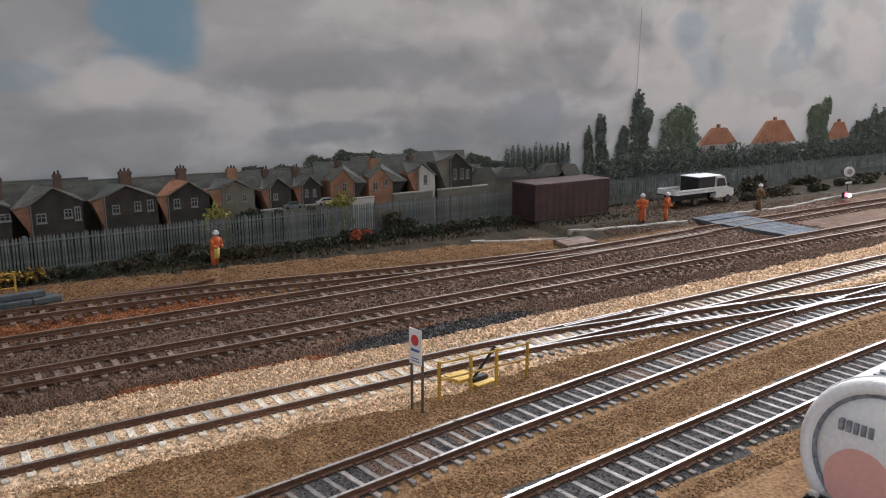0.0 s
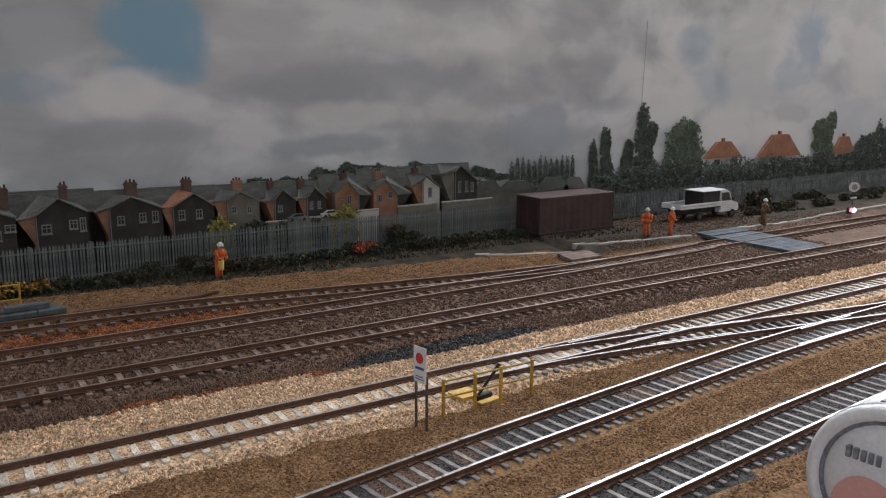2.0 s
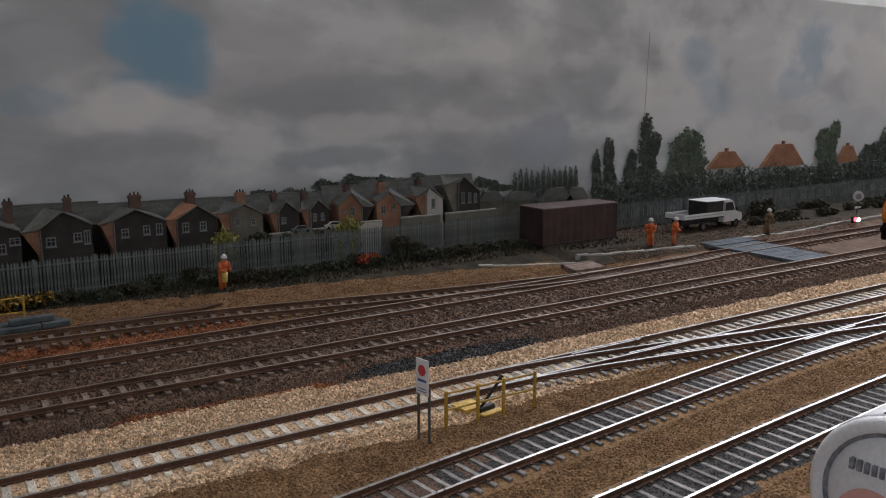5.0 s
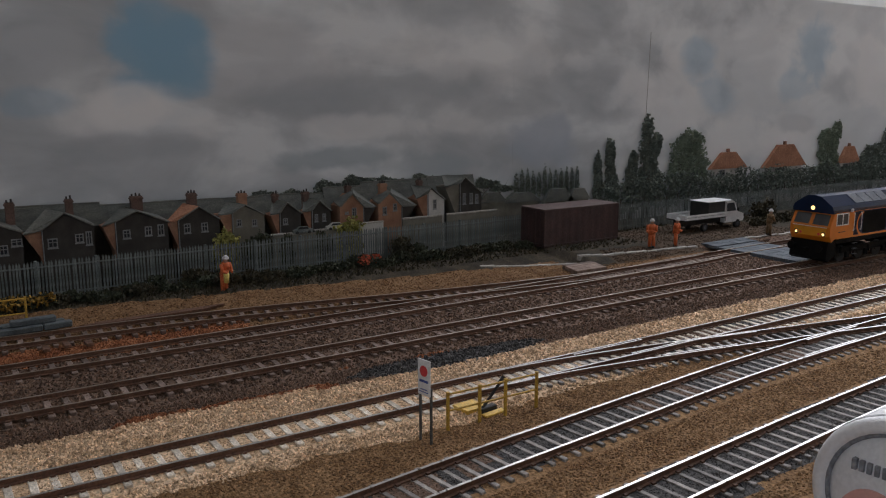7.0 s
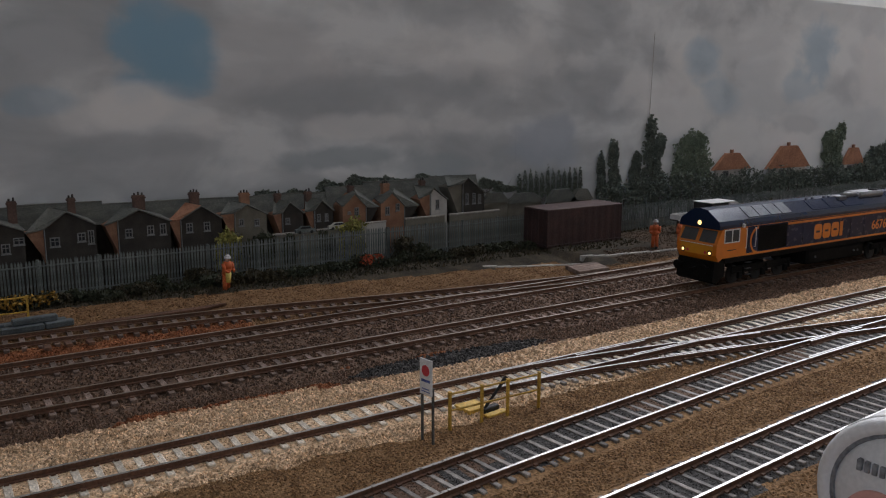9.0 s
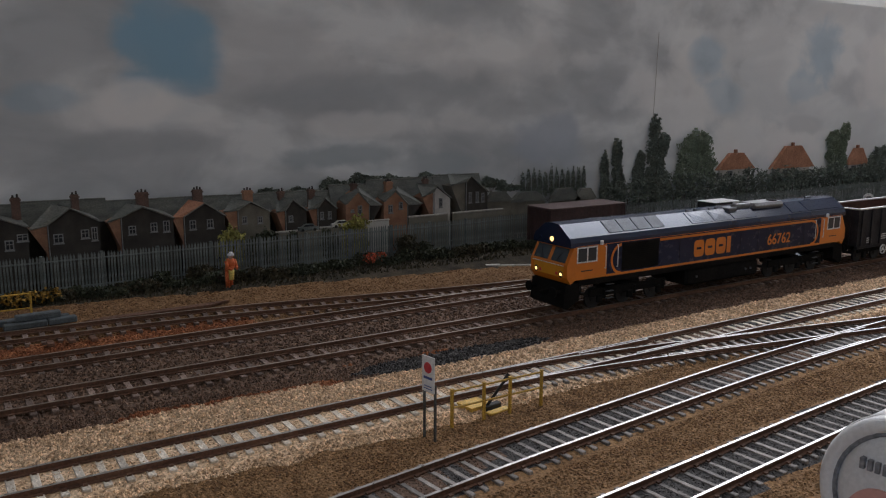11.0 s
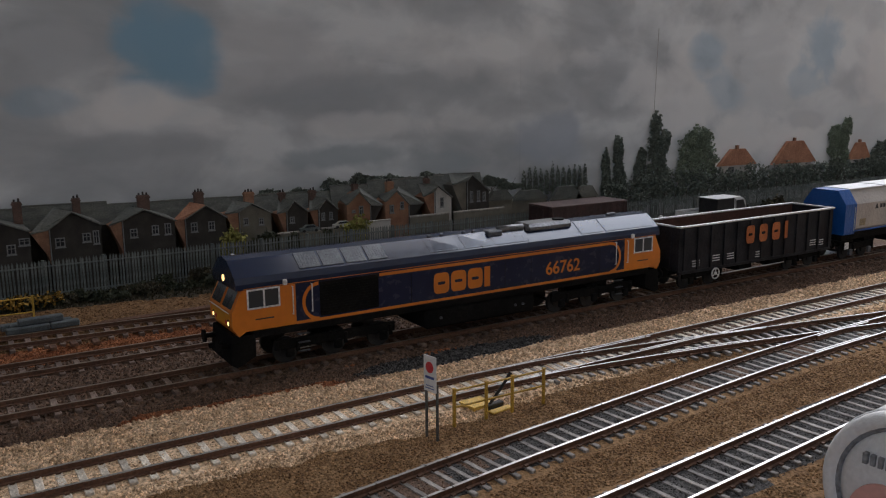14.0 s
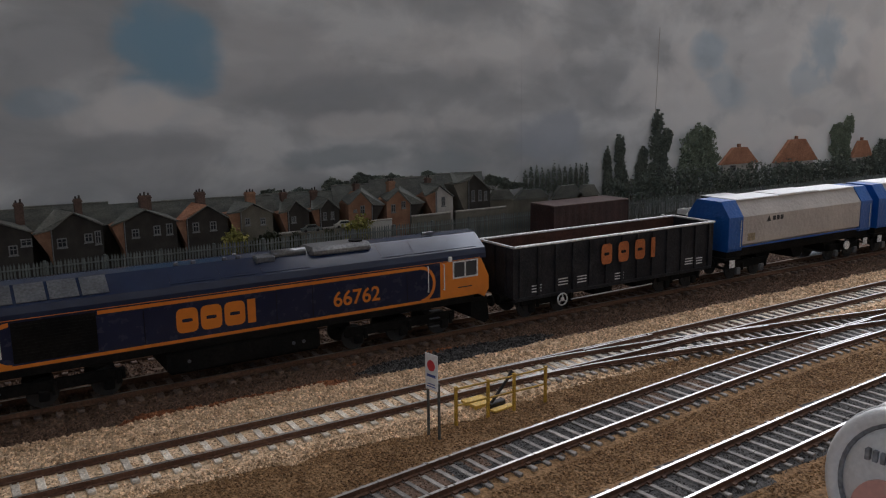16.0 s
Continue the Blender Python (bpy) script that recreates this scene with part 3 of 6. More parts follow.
def house(flank, left, apex, right, wall, side, roof, windows, back_top, label, stack=None, flank_roof=None, y=44.6):
    """A rear wing with its gable to the railway, a flank beside it and its length of the main terrace roof behind. Places are (x, z) on the gable's plane; the flank lies beyond the left eave, or beyond the right one."""
    mirrored = flank[0] > right[0]
    lo_x, hi_x = min(flank[0], left[0]), max(flank[0], right[0])
    cx = (lo_x + hi_x) / 2
    h = thing("terraced_house", label, "house", (cx, y, 0), 0, "terrace behind the fence")
    base = 0.2
    gl, gr = left[0] - cx, right[0] - cx
    ax, az, zl, zr = apex[0] - cx, apex[1], left[1], right[1]
    fx, fz = flank[0] - cx, flank[1]
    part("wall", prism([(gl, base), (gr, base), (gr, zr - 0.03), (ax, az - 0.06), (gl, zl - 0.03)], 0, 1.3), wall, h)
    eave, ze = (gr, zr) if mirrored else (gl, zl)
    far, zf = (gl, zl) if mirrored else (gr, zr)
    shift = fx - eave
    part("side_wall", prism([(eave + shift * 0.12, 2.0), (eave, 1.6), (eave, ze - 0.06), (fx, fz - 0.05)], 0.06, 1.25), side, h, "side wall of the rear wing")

    def slab(points, t=0.07):
        bm = bmesh.new()
        lo = [bm.verts.new(Vector(p)) for p in points]
        hi = [bm.verts.new(Vector(p) + Vector((0, 0, t))) for p in points]
        bm.faces.new(lo[::-1])
        bm.faces.new(hi)
        for i in range(4):
            bm.faces.new((lo[i], lo[(i + 1) % 4], hi[(i + 1) % 4], hi[i]))
        bmesh.ops.recalc_face_normals(bm, faces=bm.faces)
        return bm

    sign = 1 if eave > far else -1
    part("roof", slab(((eave + 0.05 * sign, -0.1, ze - 0.05), (ax, -0.1, az), (ax + shift * 0.85, 1.35, az + 0.04), (fx + 0.06 * sign, 0.03, fz))), flank_roof or roof, h)
    part("roof", slab(((ax, -0.1, az), (far - 0.08 * sign, -0.1, zf - 0.05), (far + shift * 0.2, 1.35, zf + 0.12), (ax + shift * 0.5, 1.35, az + 0.04))), roof, h)
    bm = bmesh.new()
    rod(bm, (eave, -0.12, ze - 0.01), (ax, -0.12, az + 0.04), 0.035, 6)
    rod(bm, (ax, -0.12, az + 0.04), (far, -0.12, zf - 0.01), 0.035, 6)
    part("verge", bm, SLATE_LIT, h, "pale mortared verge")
    set_back = 1.36 + 0.022 * next(HOUSES)
    low = min(zl, zr) - 0.25
    part("main_roof", slab(((lo_x - cx - 0.25, set_back, low), (hi_x - cx + 0.7, set_back, low), (hi_x - cx + 0.7, set_back + 0.45, back_top - 0.05), (lo_x - cx - 0.25, set_back + 0.45, back_top))), SLATE, h, "long slate roof of the terrace")
    part("rear_wall", boxes((lo_x - cx - 0.25, set_back - 0.02, base, hi_x - cx + 0.7, set_back + 0.05, low + 0.05)), BRICK_DARK, h, "dark rear wall of the terrace")
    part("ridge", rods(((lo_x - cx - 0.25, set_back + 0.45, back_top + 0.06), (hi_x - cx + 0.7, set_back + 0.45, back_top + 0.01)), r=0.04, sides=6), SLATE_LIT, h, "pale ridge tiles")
    if stack:
        x0, x1, top, material = stack
        x0, x1 = x0 - cx, x1 - cx
        c = part("chimney", boxes((x0, 0.85, top - 1.1, x1, 1.2, top), (x0 - 0.04, 0.81, top - 0.16, x1 + 0.04, 1.24, top - 0.08)), material, h)
        n = 3 if x1 - x0 > 0.4 else 2
        for k in range(n):
            px = x0 + (x1 - x0) * (k + 0.5) / n
            part("chimney_pot", rod(bmesh.new(), (px, 1.02, top), (px, 1.02, top + 0.13 + 0.05 * (k % 2)), 0.055, 8, 0.045), SOOT, c)
    part("drainpipe", rods(((eave - 0.03 * sign, -0.04, base), (eave - 0.03 * sign, -0.04, ze - 0.05)), r=0.03, sides=6), FRAME_PAINT, h, "pale drainpipe")
    for wx, wz, ww, wh in windows:
        window_part(h, wx - cx, wz, ww, wh, 0)
    return h


SOOT = surface("sooty_pot", (0.03, 0.026, 0.024), (0.06, 0.05, 0.045), 0.3, 0.05, 0.9)
house((0.5, 3.1), (1.2, 3.3), (2.3, 4.05), (3.95, 3.4), BRICK_DARK, BRICK_ORANGE, SLATE, ((3.1, 2.3, 0.4, 0.5), (3.7, 2.7, 0.5, 0.36)), 4.3, "dark brick terraced house with a grey slate roof", (3.4, 3.8, 4.75, STACK))
house((4.06, 3.21), (4.82, 3.4), (5.91, 4.16), (7.25, 3.45), BRICK_DARK, BRICK_ORANGE, SLATE, ((5.3, 2.45, 0.46, 0.48), (6.55, 2.6, 0.4, 0.46), (7.0, 2.45, 0.3, 0.7)), 4.36, "dark brick terraced house, one orange flank coloured as sunlit", (6.15, 6.5, 4.75, STACK), SLATE_LIT)
house((7.72, 3.3), (8.29, 3.54), (9.4, 4.0), (10.98, 3.33), BRICK_DARK, BRICK_ORANGE, SLATE, ((8.85, 2.6, 0.38, 0.46), (9.95, 2.65, 0.36, 0.5), (10.6, 2.6, 0.34, 0.6)), 4.16, "dark brick terraced house with a tall chimney", (9.35, 9.95, 4.68, STACK))
house((10.97, 3.27), (11.51, 3.35), (12.67, 3.97), (13.78, 3.26), BRICK_DARK, BRICK_ORANGE, SLATE, ((12.0, 2.6, 0.36, 0.52), (12.95, 2.6, 0.36, 0.5)), 4.14, "dark brick terraced house with an orange tiled wing", (12.36, 12.85, 4.66, STACK), TILE_ORANGE)
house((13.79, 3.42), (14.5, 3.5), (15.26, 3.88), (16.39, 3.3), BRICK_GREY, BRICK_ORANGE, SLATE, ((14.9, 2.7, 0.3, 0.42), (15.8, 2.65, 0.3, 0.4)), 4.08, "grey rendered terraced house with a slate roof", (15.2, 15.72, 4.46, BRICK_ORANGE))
house((16.82, 3.19), (17.3, 3.3), (17.77, 3.84), (18.62, 3.2), BRICK_DARK, BRICK_ORANGE, SLATE, ((17.65, 2.6, 0.28, 0.36),), 4.1, "small dark terraced house further along the row", (17.3, 17.62, 4.3, STACK))
house((18.8, 3.21), (19.3, 3.3), (19.79, 3.81), (20.53, 3.2), BRICK_DARK, BRICK_ORANGE, SLATE, ((19.6, 2.6, 0.22, 0.44), (20.1, 2.6, 0.22, 0.44)), 4.02, "small dark terraced house beside a pale yard", (19.2, 19.55, 4.3, STACK))
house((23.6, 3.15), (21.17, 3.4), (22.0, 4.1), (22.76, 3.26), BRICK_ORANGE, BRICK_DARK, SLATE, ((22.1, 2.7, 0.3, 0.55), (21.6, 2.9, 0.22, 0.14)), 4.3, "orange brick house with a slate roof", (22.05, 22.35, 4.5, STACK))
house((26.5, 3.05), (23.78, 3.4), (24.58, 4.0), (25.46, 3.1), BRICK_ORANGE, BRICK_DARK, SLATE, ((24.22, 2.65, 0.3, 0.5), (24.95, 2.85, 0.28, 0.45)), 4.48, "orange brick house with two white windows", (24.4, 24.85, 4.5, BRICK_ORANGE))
house((26.58, 3.46), (27.35, 3.8), (27.56, 4.13), (28.63, 3.33), RENDER_WHITE, BRICK_ORANGE, SLATE, ((27.9, 2.75, 0.26, 0.6),), 4.5, "white rendered house with an orange brick flank", (27.2, 27.5, 4.55, STACK))
house((28.75, 4.1), (29.82, 4.3), (30.2, 4.64), (31.6, 3.55), BRICK_DARK, BRICK_GREY, SLATE, ((30.2, 2.9, 0.24, 0.7), (30.75, 2.9, 0.24, 0.7), (31.2, 2.9, 0.24, 0.6)), 4.56, "tall dark brick house at the end of the row", None)

# palisade fence --------------------------------------------------------------------------


def fence():
    f = thing("palisade_fence", "grey galvanised steel palisade fence along the railway boundary", "fence", (0, 43.3, 0), kind="")
    z0, z1 = 0.18, 2.12
    bm = bmesh.new()
    w = 0.045
    outline = [(-w, z0), (w, z0), (w, z1 - 0.12), (0, z1), (-w, z1 - 0.12)]
    prism(outline, -0.02, 0.0, bm)
    pale = mesh_of(bm, FENCE_GREY)
    post = mesh_of(boxes((-0.07, 0.0, -0.1, 0.07, 0.12, z1 - 0.02), bevel=0.015), FENCE_GREY)
    rng = random.Random(5)
    x, n = -1.5, 0
    far = bmesh.new()
    while x < 92:
        if n < 300:
            piece("pale", pale, f, at(x, -0.05, rng.uniform(-0.02, 0.02), 0, rng.uniform(-1.0, 1.0)))
        else:
            prism([(x + a, b) for a, b in outline], -0.07, -0.05, far)
        n += 1
        x += 0.155
    ob = part("far_paling", far, FENCE_GREY, f, "distant run of fence pales")
    ob["kind"] = "stuff"
    for x in np.arange(-1.2, 92, 2.75):
        piece("post", post, f, at(x, 0, 0))
    for z in (z0 + 0.22, z1 - 0.36):
        part("fence_rail", boxes((-2, -0.05, z, 92, 0.0, z + 0.07)), FENCE_GREY, f)


fence()

# shipping container ------------------------------------------------------------------------


def container():
    c = thing("shipping_container", "dark maroon steel shipping container beside the yard", "container", (37.05, 41.8, 0.2))
    lx, ly, h = 3.3, 1.22, 2.5
    part("base_frame", boxes((-lx, -ly, 0, lx, ly, 0.16), bevel=0.02), CONTAINER, c)
    part("roof", boxes((-lx, -ly, h - 0.1, lx, ly, h), bevel=0.03), surface("dusty_maroon_roof", (0.08, 0.05, 0.045), (0.12, 0.078, 0.07), 1.0, 0.1, 0.7), c, "dusty maroon roof")
    for sx in (-1, 1):
        for sy in (-1, 1):
            part("corner_post", boxes((sx * lx - 0.08 if sx > 0 else -lx, sy * ly - 0.08 if sy > 0 else -ly, 0.16, lx if sx > 0 else -lx + 0.08, ly if sy > 0 else -ly + 0.08, h - 0.1), bevel=0.015), CONTAINER, c)
    for sy in (-1, 1):
        pts, n = [], 44
        for i in range(n + 1):
            x = -lx + 0.09 + i * (2 * lx - 0.18) / n
            pts.append((x, sy * (ly - 0.03 - (0.016 if i % 4 in (1, 2) else 0))))
        bm = bmesh.new()
        lo = [bm.verts.new((x, y, 0.16)) for x, y in pts]
        hi = [bm.verts.new((x, y, h - 0.1)) for x, y in pts]
        for i in range(n):
            bm.faces.new((lo[i], lo[i + 1], hi[i + 1], hi[i]))
        part("corrugated_side", bm, CONTAINER, c)
    for s in (-1, 1):
        part("end_door", boxes((-lx + 0.01, min(0.01 * s, s * (ly - 0.09)), 0.18, -lx + 0.06, max(0.01 * s, s * (ly - 0.09)), h - 0.12), bevel=0.01), CONTAINER, c)
        for k in (0.35, 0.8):
            part("locking_bar", rods(((-lx - 0.03, s * k, 0.2), (-lx - 0.03, s * k, h - 0.15)), r=0.025), CONTAINER, c)
    part("end_wall", boxes((lx - 0.06, -ly + 0.09, 0.16, lx - 0.01, ly - 0.09, h - 0.1)), CONTAINER, c)


container()

# goods train ---------------------------------------------------------------------------------
LOCO_BLUE = surface("navy_blue_loco_paint", (0.012, 0.016, 0.042), (0.018, 0.023, 0.055), 3, 0.3, 0.25, grain=0.06, bump=0.0, spec=0.25)
LOCO_ORANGE = surface("orange_loco_paint", (0.6, 0.17, 0.008), (0.68, 0.21, 0.012), 2, 0.3, 0.38, grain=0.06, bump=0.03)
LOCO_YELLOW = surface("yellow_warning_paint", (0.62, 0.26, 0.012), (0.7, 0.31, 0.018), 2, 0.3, 0.4, grain=0.06, bump=0.03)
LOCO_BLACK = surface("matt_black_underframe", (0.008, 0.008, 0.008), (0.014, 0.013, 0.012), 1, 0.1, 0.7, spec=0.05)
ROOF_BLUE = surface("semi_gloss_navy_roof", (0.008, 0.017, 0.048), (0.012, 0.024, 0.062), 2, 0.2, 0.14, grain=0.05, bump=0.0, spec=0.6)
GRILLE = surface("grey_roof_grille", (0.07, 0.075, 0.085), (0.12, 0.125, 0.135), 1, 0.08, 0.45, 0.3)
CHROME = surface("silver_silencer", (0.13, 0.13, 0.135), (0.2, 0.2, 0.2), 1, 0.1, 0.35, 0.5, bump=0.03)
HANDRAIL = surface("white_handrail", (0.6, 0.6, 0.6), (0.7, 0.7, 0.7), 1, 0.1, 0.5)
CAB_GLASS = glass("cab_window_glass", (0.05, 0.055, 0.06), 0.08)
LAMP_WARM = glow("warm_headlight", (1.0, 0.6, 0.2), 1.7)
WAGON_BLACK = surface("dusty_black_wagon_paint", (0.014, 0.014, 0.017), (0.028, 0.028, 0.032), 1, 0.1, 0.55, spec=0.15)
# Pale silver; along the wagon's top edge it holds the glint in its colour.
WAGON_RIM = surface("pale_silver_and_glint", (0.55, 0.55, 0.54), (0.7, 0.7, 0.69), 1, 0.1, 0.4, 0.3)
RUST_IN = surface("rusty_wagon_inside", (0.06, 0.025, 0.017), (0.1, 0.042, 0.028), 1, 0.1, 0.85)
HOPPER_BLUE = surface("bright_blue_hopper_end", (0.006, 0.075, 0.3), (0.01, 0.1, 0.38), 2, 0.2, 0.4, grain=0.06)
HOPPER_GREY = surface("pale_grey_hopper_side", (0.4, 0.36, 0.33), (0.48, 0.44, 0.4), 2, 0.2, 0.5, grain=0.06)
TRAIN_SPEED = 5.13


def wheelset(parent, x, r=0.46):
    bm = bmesh.new()
    for s in (-1, 1):
        rod(bm, (0, s * 0.62, 0), (0, s * 0.74, 0), r, 20)
        rod(bm, (0, s * 0.74, 0), (0, s * 0.78, 0), r * 0.45, 12)
    rod(bm, (0, -0.62, 0), (0, 0.62, 0), 0.08, 8)
    w = part("wheelset", bm, BLACK_IRON, parent)
    w.location = (x * S, 0, r * S)
    w["rolls"] = r
    return w


def bogie(thing_, x, spread, axles, r=0.46, axlebox=None):
    b = part("bogie", boxes((x - spread - 0.55, -1.12, 0.62, x + spread + 0.55, -0.98, 1.0), (x - spread - 0.55, 0.98, 0.62, x + spread + 0.55, 1.12, 1.0), (x - 0.3, -0.98, 0.55, x + 0.3, 0.98, 1.05), bevel=0.03), LOCO_BLACK, thing_)
    for k in range(axles):
        ax = x - spread + k * 2 * spread / max(1, axles - 1)
        wheelset(b, ax, r)
        for s in (-1, 1):
            part("axlebox", boxes((ax - 0.16, min(s * 1.08, s * 1.24), r - 0.16, ax + 0.16, max(s * 1.08, s * 1.24), r + 0.2), bevel=0.03), axlebox or LOCO_BLACK, b)
            part("spring", rods(((ax + 0.32, s * 1.15, 0.5), (ax + 0.32, s * 1.15, 0.92)), r=0.08), LOCO_BLACK, b)
    return b


def buffers(thing_, x, out, z=1.05):
    for s in (-1, 1):
        bm = rod(bmesh.new(), (x, s * 0.87, z), (x + out * 0.42, s * 0.87, z), 0.09, 10)
        rod(bm, (x + out * 0.42, s * 0.87, z), (x + out * 0.5, s * 0.87, z), 0.24, 16)
        part("buffer", bm, LOCO_BLACK, thing_)
    part("coupling", boxes((min(x, x + out * 0.55), -0.08, z - 0.22, max(x, x + out * 0.55), 0.08, z - 0.05), bevel=0.02), LOCO_BLACK, thing_)


def plain_marks(parent, x, z, w, h, y, material, gap=0.18):
    """Four plain blocks in a row for an emblem, three of them with a narrow slot."""
    unit = (w - 3 * gap * h) / 3.5
    group = part("emblem", boxes((x + 3 * (unit + gap * h), y - 0.004, z, x + 3 * (unit + gap * h) + unit * 0.4, y, z + h)), material, parent, "plain block emblem")
    for k in range(3):
        ox = x + k * (unit + gap * h)
        n = 28
        bm = bmesh.new()
        outer, inner = [], []
        for q in range(n):
            a = 2 * math.pi * q / n
            c, s = math.cos(a), math.sin(a)
            e = (abs(c) ** 5 + abs(s) ** 5) ** -0.2
            outer.append(bm.verts.new((ox + unit / 2 + c * e * unit / 2, y, z + h / 2 + s * e * h / 2)))
            inner.append(bm.verts.new((ox + unit / 2 + c * e * unit * 0.24, y, z + h / 2 + s * e * h * 0.07)))
        for q in range(n):
            r = (q + 1) % n
            bm.faces.new((outer[q], outer[r], inner[r], inner[q]))
        part("block", bm, material, group)
    return group


def lettering(text, parent, size, place, turn, material, label):
    cu = bpy.data.curves.new("lettering", "FONT")
    cu.body, cu.size, cu.extrude, cu.offset = text, size * S, 0.004 * S, 0.012 * S
    tmp = new("tmp", cu)
    me = bpy.data.meshes.new_from_object(tmp)
    bpy.data.objects.remove(tmp)
    me.materials.clear()
    me.materials.append(material)
    ob = new("lettering", me)
    ob.parent = parent
    ob.matrix_local = Matrix.Translation(Vector(place) * S) @ turn
    ob["label"] = label
    return ob


UPRIGHT = pose(0, 0, 0, 90, 0, 0)
YS = 1.32


def cab(loco, front, sign):
    """One cab. front: x of the body corner; sign: +1 where the loco goes on towards greater x."""
    X = lambda d: front + sign * d
    outline = [(X(-0.12), 1.42), (X(-0.34), 1.75), (X(-0.34), 2.3), (X(0.1), 3.2), (X(2.05), 3.2), (X(2.05), 1.58), (X(0.15), 1.58)]
    c = part("cab", prism(outline, -1.3, 1.3), LOCO_ORANGE, loco, "orange cab with yellow-orange nose")
    # windscreens on the raked front
    d = Vector((X(0.1) - X(-0.34), 0, 0.9)).normalized()
    nrm = Vector((-sign * 0.9, 0, 0.44)).normalized()
    o = Vector((X(-0.34), 0, 2.3))
    for s in (-1, 1):
        bm, fr = bmesh.new(), bmesh.new()
        for tgt, (a, b, e, f, lift) in ((bm, (0.12, 1.12, 0.1, 0.78, 0.02)), (fr, (0.06, 1.18, 0.04, 0.84, 0.012))):
            vs = [tgt.verts.new(o + Vector((0, s * yy, 0)) + d * hh + nrm * lift) for yy, hh in ((a, e), (b, e), (b * 0.97, f), (a, f))]
            tgt.faces.new(vs)
            out = bmesh.ops.extrude_face_region(tgt, geom=list(tgt.faces))
            for v in out["geom"]:
                if isinstance(v, bmesh.types.BMVert):
                    v.co += nrm * 0.012
            bmesh.ops.recalc_face_normals(tgt, faces=tgt.faces)
        part("windscreen_frame", fr, LOCO_ORANGE, c)
        part("windscreen", bm, CAB_GLASS, c, "dark cab glass")
        part("wiper", rods((o + Vector((0, s * 0.5, 0)) + d * 0.1 + nrm * 0.05, o + Vector((0, s * 0.75, 0)) + d * 0.6 + nrm * 0.05), r=0.012, sides=5), BLACK_IRON, c)
        # headlights low on the nose
        part("headlight", rod(bmesh.new(), (X(-0.33), s * 0.88, 1.86), (X(-0.37), s * 0.88, 1.86), 0.075, 14), LAMP_WARM if front == 0 else CAB_GLASS, c, "lit warm headlight" if front == 0 else "")
        part("lamp_bezel", rod(bmesh.new(), (X(-0.33), s * 0.88, 1.86), (X(-0.355), s * 0.88, 1.86), 0.15, 14), BLACK_IRON, c)
        part("tail_lamp", rod(bmesh.new(), (X(-0.33), s * 0.58, 1.86), (X(-0.36), s * 0.58, 1.86), 0.08, 10), RED_PAINT, c)
        # side windows with a pale frame, two panes
        y = s * 1.3
        y2 = s * 1.325
        lo, hi = min(y, y2), max(y, y2)
        part("window_frame", boxes((min(X(0.22), X(1.45)), lo, 2.36, max(X(0.22), X(1.45)), hi, 2.42), (min(X(0.22), X(1.45)), lo, 3.03, max(X(0.22), X(1.45)), hi, 3.09), (min(X(0.22), X(0.28)), lo, 2.42, max(X(0.22), X(0.28)), hi, 3.03), (min(X(0.82), X(0.88)), lo, 2.42, max(X(0.82), X(0.88)), hi, 3.03), (min(X(1.39), X(1.45)), lo, 2.42, max(X(1.39), X(1.45)), hi, 3.03)), HANDRAIL, c, "pale window frame")
        for a, b in ((0.28, 0.82), (0.88, 1.39)):
            part("side_pane", boxes((min(X(a), X(b)), min(y, s * 1.306), 2.42, max(X(a), X(b)), max(y, s * 1.306), 3.03)), CAB_GLASS, c)
        # curved end of the orange livery, and the two grab rails by the door
        ring = bmesh.new()
        m = 16
        last = None
        for k in range(m + 1):
            a = math.pi / 2 + math.pi * k / m
            p = [ring.verts.new((X(2.95 + math.cos(a) * r_ * 0.9), s * 1.324, 2.33 + math.sin(a) * r_)) for r_ in (0.74, 0.6)]
            if last:
                ring.faces.new((last[0], p[0], p[1], last[1]))
            last = p
        part("livery_arc", ring, LOCO_ORANGE, c, "curved orange livery line")
        for xx in (1.91, 2.66):
            part("grab_rail", rods(((X(xx), s * 1.4, 1.98), (X(xx), s * 1.4, 3.04)), ((X(xx), s * 1.32, 2.0), (X(xx), s * 1.4, 2.0)), ((X(xx), s * 1.32, 3.02), (X(xx), s * 1.4, 3.02)), r=0.022, sides=6), HANDRAIL, c, "white grab rail")
        part("mirror", boxes((min(X(1.55), X(1.7)), min(s * 1.33, s * 1.45), 3.12, max(X(1.55), X(1.7)), max(s * 1.33, s * 1.45), 3.32), bevel=0.02), HANDRAIL, c)
        for k in range(3):
            part("step", boxes((min(X(2.1), X(2.55)), min(s * 1.2, s * 1.34), 0.5 + k * 0.33, max(X(2.1), X(2.55)), max(s * 1.2, s * 1.34), 0.53 + k * 0.33)), GRILLE, c, "grey edged step")
        part("depot_mark", boxes((min(X(0.5), X(1.2)), min(s * 1.3, s * 1.304), 1.95, max(X(0.5), X(1.2)), max(s * 1.3, s * 1.304), 2.0)), BLACK_INK, c)
    part("marker_light", rod(bmesh.new(), (X(-0.1), 0, 3.36), (X(-0.2), 0, 3.36), 0.12, 16), LAMP_WARM if front == 0 else CAB_GLASS, c, "bright warm marker light" if front == 0 else "")
    part("light_pod", prism([(X(0.3), 3.15), (X(-0.08), 3.15), (X(-0.11), 3.56), (X(0.3), 3.7)], -0.75, 0.75), LOCO_ORANGE, c)
    part("nose_panel", boxes((min(X(-0.34), X(-0.346)), -1.05, 1.72, max(X(-0.34), X(-0.346)), 1.05, 2.26)), LOCO_YELLOW, c, "yellow warning panel")
